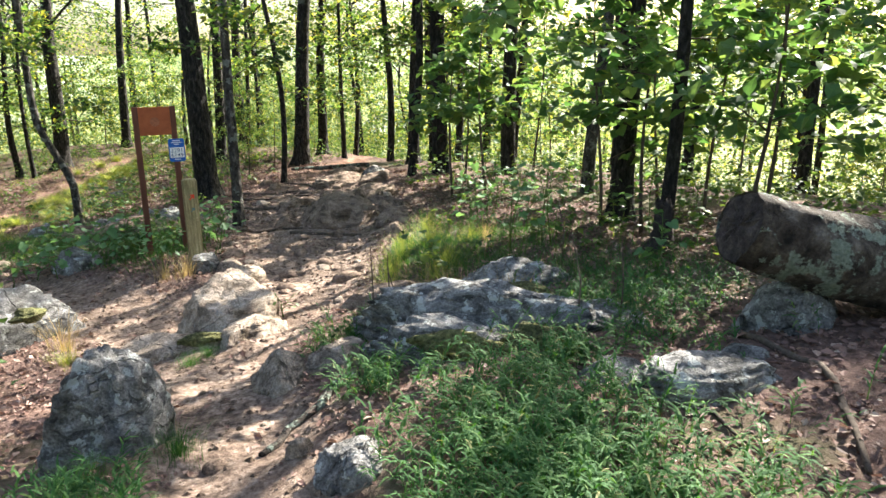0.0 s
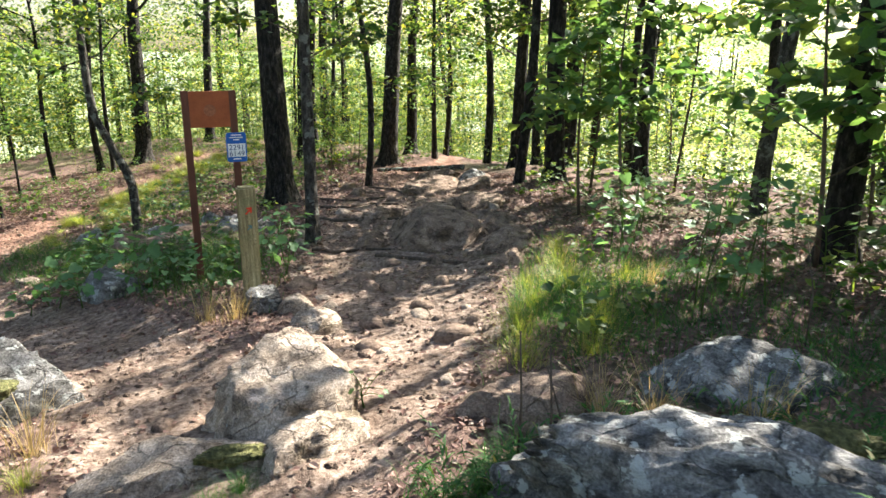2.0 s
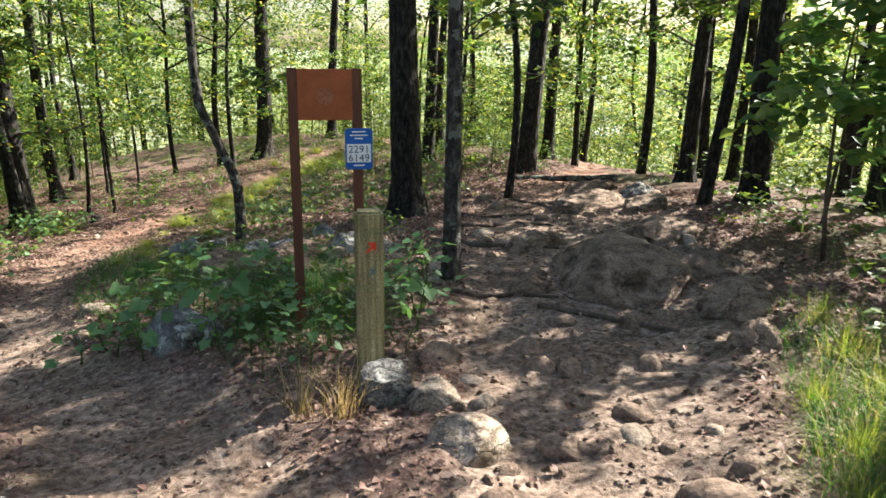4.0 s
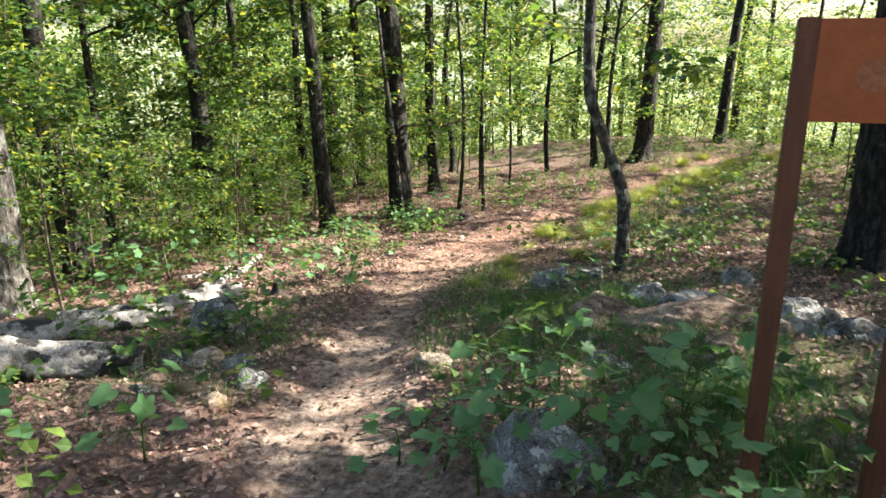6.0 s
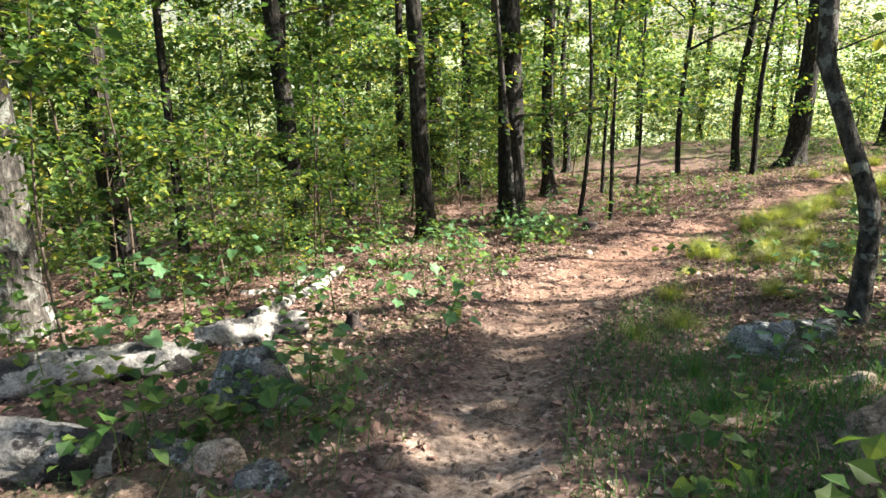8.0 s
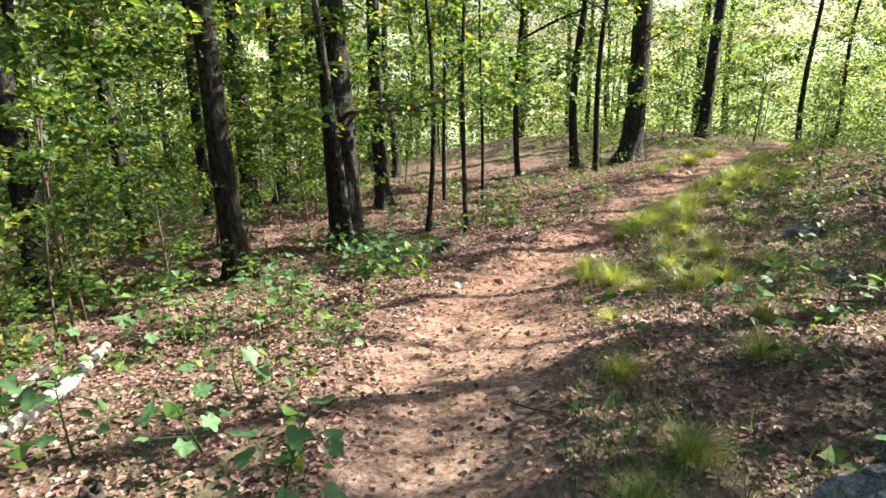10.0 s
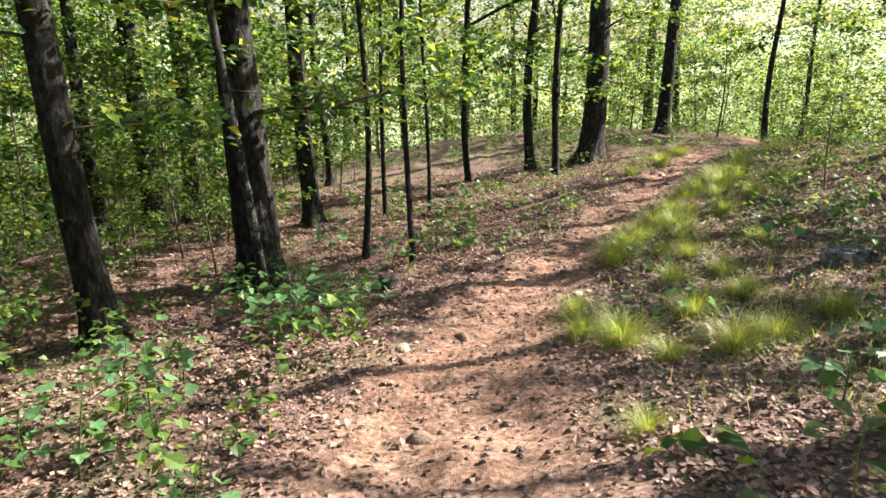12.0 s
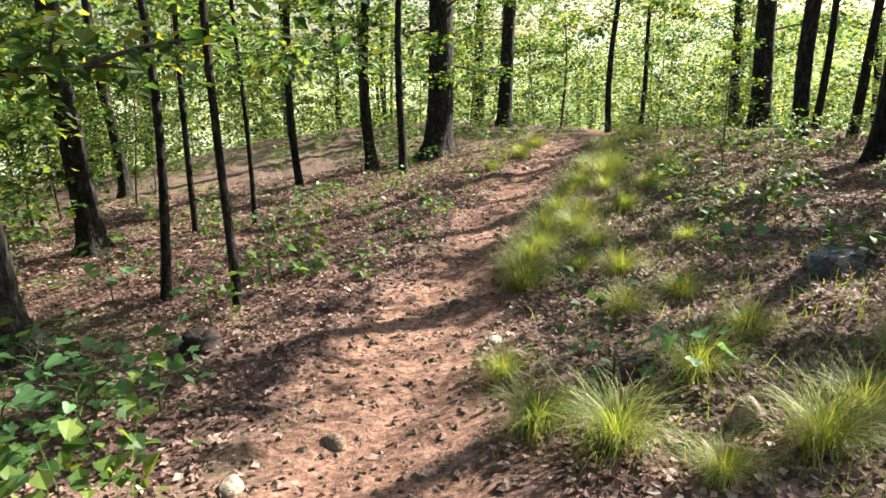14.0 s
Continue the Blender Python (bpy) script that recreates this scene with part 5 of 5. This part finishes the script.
def leaf_litter():
    rng = np.random.default_rng(10)
    n = 720000
    x, y = rng.uniform(-8, 7, n), rng.uniform(-1, 29, n)
    t = trail_depth(x, y)
    near = np.exp(-np.abs(y - 15) / 40) * np.where(x < -4.5, 0.55, 1.0)
    keep = rng.uniform(0, 1, n) < np.where(t > 0.6, 0.05, np.where(t > 0.42, 0.36, np.where(y > 12.5, 0.8, 0.55))) * near
    x, y = x[keep], y[keep]
    n = len(x)
    rot = frames_of(rng.uniform(0, 6.283, n), rng.normal(0, 0.3, n), rng.normal(0, 0.4, n))
    me = strew("leaf_litter", LEAF, np.column_stack([x, y, height(x, y) + rng.uniform(0.003, 0.022, n)]), rot, 0.02 + 0.042 * rng.uniform(0, 1, n) ** 1.6, M_LITTER)
    tagged(new("leaf_litter", me), "brown and pinkish dead leaves strewn on the forest floor", "leaves", kind="stuff")


leaf_litter()


def undergrowth():
    """Low leafy seedlings all over the forest floor."""
    rng = np.random.default_rng(11)
    n = 6800
    x, y = rng.uniform(-13, 15, n), rng.uniform(0, 38, n)
    patchy = lumps(x * 0.45 + 3, y * 0.45) * 40
    t = trail_depth(x, y)
    keep = (t < 0.28) & (rng.uniform(-1, 1.6, n) < patchy + np.where((y > 12) & (np.abs(x) < 5), -0.1, 0.25)) & ((y > 5.2) | (x > 4.6))
    x, y = x[keep], y[keep]
    per = 16
    m = len(x) * per
    h = np.repeat(rng.uniform(0.06, 0.7, len(x)) ** 1.4 + 0.05, per)
    q = rng.uniform(0.3, 1.0, m)
    px, py = np.repeat(x, per) + rng.normal(0, 0.09, m), np.repeat(y, per) + rng.normal(0, 0.09, m)
    rot = frames_of(rng.uniform(0, 6.283, m), rng.normal(-0.15, 0.3, m), rng.normal(0, 0.35, m))
    me = strew("undergrowth", LOBED, np.column_stack([px, py, height(px, py) + h * q]), rot, rng.uniform(0.05, 0.11, m), M_LOWLEAF)
    k = len(x)
    stalks = strew("undergrowth_stems", blade(0.3, 0.02, 2), np.column_stack([x, y, height(x, y) - 0.01]), frames_of(rng.uniform(0, 6.283, k), rng.normal(0, 0.1, k), np.zeros(k)), h[::per] * 1.02, M_LOWLEAF)
    tagged(new("undergrowth_stems", stalks), "thin green stems of forest floor seedlings", "undergrowth", kind="stuff")
    tagged(new("undergrowth", me), "low green leafy seedlings covering the forest floor", "undergrowth", kind="stuff")


undergrowth()


def gravel():
    """Crumbs of earth and small stones on the trails."""
    rng = np.random.default_rng(12)
    n = 90000
    x, y = rng.uniform(-4, 8, n), rng.uniform(0, 29, n)
    keep = trail_depth(x, y) > rng.uniform(0.3, 0.6, n)
    x, y = x[keep], y[keep]
    n = len(x)
    shape = np.array([(1, 0, 0), (0.2, 0.9, 0.1), (-0.8, 0.3, 0), (-0.5, -0.8, 0.05), (0.5, -0.7, 0), (0.1, 0.1, 0.7)]) * 0.5, np.array([(0, 1, 5), (1, 2, 5), (2, 3, 5), (3, 4, 5), (4, 0, 5)])
    rot = frames_of(rng.uniform(0, 6.283, n), rng.normal(0, 0.15, n), rng.normal(0, 0.15, n))
    size = 0.012 + 0.06 * rng.uniform(0, 1, n) ** 4
    tagged(new("gravel", strew("gravel", shape, np.column_stack([x, y, height(x, y)]), rot, size, M_DIRTROCK)), "crumbs of earth and small stones on the dirt trail", "gravel", kind="stuff")


gravel()


def broad_leaf_mesh(k, lobes):
    a = np.linspace(0, 2 * np.pi, 30, endpoint=False)
    r = 0.47 * (0.86 + 0.14 * np.cos((a - np.pi) * lobes) - 0.08 * np.cos(a) + 0.16 * np.exp(-((a - np.pi) / 0.28) ** 2) - 0.25 * np.exp(-(np.minimum(a, 2 * np.pi - a) / 0.3) ** 2))
    out = np.stack([r * np.sin(a), 0.5 - r * np.cos(a), 0.06 * np.abs(np.sin(a)) + 0.02 * np.sin(5 * a + k)], -1)
    inner = np.stack([0.5 * r * np.sin(a), 0.5 - 0.5 * r * np.cos(a), 0.03 * np.abs(np.sin(a))], -1)
    v = np.concatenate([out, inner, [(0, 0.5, -0.015)]])
    f = [(i, (i + 1) % 30, 30 + (i + 1) % 30, 30 + i) for i in range(30)] + [(30 + i, 30 + (i + 1) % 30, 60) for i in range(30)]
    return mesh_of("leaf", v, f, M_BROAD, True)


BROAD = [broad_leaf_mesh(0, 3), broad_leaf_mesh(1, 5), broad_leaf_mesh(2, 3)]


def broad_plant(x, y, h, count, size, seed, label="broad-leaved green plant beside the trail", spread=0.16, shape=None):
    rng = np.random.default_rng(seed)
    base = tagged(new("leafy_plant"), label, "plant", "broad-leaved plants")
    base.matrix_basis = pose(x, y, at(x, y))
    pile = Pile()
    tip = np.array([rng.normal(0, 0.15) * h, rng.normal(0, 0.15) * h, h])
    s = np.linspace(0, 1, 6)
    main = s[:, None] * tip + np.outer(np.sin(s * 3.1) * 0.05 * h, (rng.normal(), rng.normal(), 0))
    pile.add(*tube(main, 0.006 * (1.2 - s * 0.8), 6))
    count = int(count * 1.25)
    for k in range(count):
        q = 0.2 + 0.8 * (k + rng.uniform(0, 1)) / count
        p0 = np.array([np.interp(q, s, main[:, c]) for c in range(3)])
        yaw = k * 2.4 + rng.uniform(-0.5, 0.5)
        L = spread * rng.uniform(0.6, 1.3) * (1.25 - 0.6 * q)
        p1 = p0 + np.array([-math.sin(yaw) * L, math.cos(yaw) * L, L * rng.uniform(0.1, 0.6)])
        pile.add(*tube([p0, (p0 + p1) / 2 + (0, 0, 0.01), p1], [0.003, 0.0025, 0.002], 5, False))
        sc = size * rng.uniform(0.5, 1.0)
        m = pose(*p1, math.degrees(rng.normal(-0.3, 0.4)), math.degrees(rng.normal(0, 0.35)), math.degrees(yaw)) @ Matrix.Diagonal((sc, sc, sc, 1))
        child("leaf", BROAD[(shape if shape is not None else k) % 3], base, m)
    child("stem", pile.mesh("stem", M_LOWLEAF), base)


PLANTS = (  # x, y, height, leaves, leaf size
    (-1.5, 9.1, 0.55, 9, 0.15), (-2.2, 8.95, 0.45, 8, 0.15), (0.45, 10.0, 0.5, 11, 0.14), (1.2, 9.75, 0.4, 10, 0.15), (-0.25, 9.3, 0.2, 6, 0.12), (-2.2, 11.5, 0.4, 9, 0.14), (-3.6, 11.6, 0.75, 14, 0.14),
    (0.8, 9.2, 0.5, 12, 0.15), (0.95, 9.4, 0.55, 12, 0.14), (0.35, 9.6, 0.35, 9, 0.13), (1.0, 8.9, 0.35, 9, 0.12), (0.7, 8.8, 0.3, 8, 0.11), (1.3, 8.6, 0.35, 10, 0.1), (1.25, 8.3, 0.3, 9, 0.09), (0.2, 9.0, 0.28, 8, 0.13), (-0.1, 9.4, 0.25, 7, 0.13),
    (2.0, 8.7, 0.4, 10, 0.12), (2.2, 9.3, 0.5, 12, 0.13), (2.3, 9.7, 0.45, 10, 0.13), (1.95, 9.2, 0.35, 8, 0.12),
    (-3.05, 16.2, 0.55, 12, 0.13), (-3.6, 15.9, 0.35, 9, 0.12), (-2.75, 14.4, 0.35, 7, 0.16), (-2.3, 15.1, 0.3, 8, 0.1), (-2.5, 18.4, 0.4, 12, 0.13), (-2.8, 18.0, 0.35, 10, 0.12), (-2.3, 18.9, 0.35, 9, 0.12), (-3.3, 17.2, 0.4, 10, 0.12), (-3.0, 18.9, 0.35, 9, 0.12),
    (-1.95, 12.9, 0.55, 11, 0.13), (-4.1, 14.6, 0.5, 10, 0.12), (-4.4, 12.9, 0.6, 12, 0.13), (0.55, 15.9, 0.25, 7, 0.12), (1.1, 15.6, 0.3, 9, 0.13), (0.9, 16.4, 0.3, 9, 0.12), (0.05, 17.9, 0.22, 6, 0.1), (0.4, 13.0, 0.25, 7, 0.12), (0.2, 12.3, 0.25, 7, 0.12),
    (-2.1, 20.0, 0.4, 10, 0.12), (-1.7, 21.3, 0.4, 9, 0.12), (-3.0, 21.0, 0.5, 12, 0.14), (1.6, 19.3, 0.3, 8, 0.12), (2.2, 19.0, 0.35, 9, 0.12),  (1.75, 5.55, 0.15, 8, 0.05), (0.34, 17.75, 0.24, 8, 0.12),
    (0.55, 9.25, 0.45, 12, 0.15), (0.3, 9.3, 0.35, 10, 0.14), (1.1, 9.2, 0.55, 13, 0.14), (0.9, 8.65, 0.3, 10, 0.1), (1.4, 8.5, 0.3, 10, 0.09), (1.8, 8.5, 0.4, 11, 0.12), (2.05, 8.95, 0.5, 12, 0.14),
    (0.0, 9.2, 0.3, 9, 0.14), (0.1, 10.1, 0.3, 9, 0.13), (-2.7, 18.6, 0.45, 14, 0.14), (-2.9, 18.3, 0.4, 13, 0.13), (-2.4, 18.1, 0.35, 12, 0.13), (-2.2, 18.5, 0.35, 12, 0.12), (-3.2, 18.4, 0.45, 13, 0.13), (-3.4, 16.6, 0.5, 13, 0.13), (-3.2, 15.7, 0.5, 12, 0.13), (-4.0, 15.4, 0.5, 12, 0.13), (-2.9, 19.5, 0.4, 12, 0.13),
    (-3.3, 13.6, 0.45, 12, 0.13), (-3.9, 13.9, 0.5, 12, 0.12), (-4.6, 13.7, 0.6, 12, 0.13), (-2.6, 13.6, 0.35, 10, 0.12), (-5.0, 14.9, 0.6, 13, 0.13), (-4.4, 16.6, 0.5, 12, 0.12),
    (4.6, 7.0, 0.6, 12, 0.13), (5.0, 7.6, 0.6, 12, 0.13), (5.0, 6.4, 0.5, 12, 0.12), (4.2, 3.7, 0.5, 10, 0.13),
)
for k, (x, y, h, c, s) in enumerate(PLANTS):
    broad_plant(x, y, h, c, s, 500 + k)
for k in range(26):
    x, y = rng.uniform(3.9, 6.6), rng.uniform(4.6, 9.2)
    if clear_of_trail(x, y, 0.1):
        broad_plant(x, y, rng.uniform(0.35, 1.0), int(rng.integers(9, 15)), rng.uniform(0.1, 0.14), 640 + k, "leafy green shrub seedling in dry leaf litter", 0.2)


def big_leaf_sapling(x, y, h, seed, reach=1.0, label="sapling with large drooping green leaves"):
    rng = np.random.default_rng(seed)
    base = tagged(new("sapling"), label, "sapling", "saplings")
    base.matrix_basis = pose(x, y, at(x, y))
    s = np.linspace(0, h, 8)
    line = np.stack([0.08 * np.sin(s + seed), 0.08 * np.cos(1.3 * s + seed), s], -1)
    line -= line[0]
    child("stem", Pile().add(*tube(line, 0.02 * (1.1 - 0.8 * s / h), 7)).mesh("stem", M_TWIG), base)
    pile, spots = limb_set(rng, lambda z: np.array([np.interp(z, s, line[:, c]) for c in range(3)]), 0.05, h, 0.7, 9, reach, (0.05, 0.5))
    tagged(child("branchwork", joined(pile).mesh("branchwork", M_TWIG), base), kind="stuff")
    child("foliage", leaves_round("foliage", rng, spots, 2, 0.09, (0.12, 0.19), M_SHRUB, 0.45, LOBED), base)


for k, (x, y, h, r) in enumerate(((5.6, 5.8, 2.6, 1.0), (6.0, 8.7, 3.0, 1.1), (5.4, 5.0, 2.6, 0.9), (6.6, 5.2, 2.8, 1.1), (5.1, 3.6, 2.4, 0.9), (5.9, 4.0, 2.6, 1.0), (6.6, 3.2, 2.8, 1.1), (7.4, 6.6, 3.2, 1.2), (5.6, 9.0, 2.2, 0.9), (6.2, 2.0, 2.6, 1.0), (7.6, 9.6, 3.0, 1.1), (6.4, 9.9, 2.2, 0.9))):
    big_leaf_sapling(x, y, h, 700 + k, r)
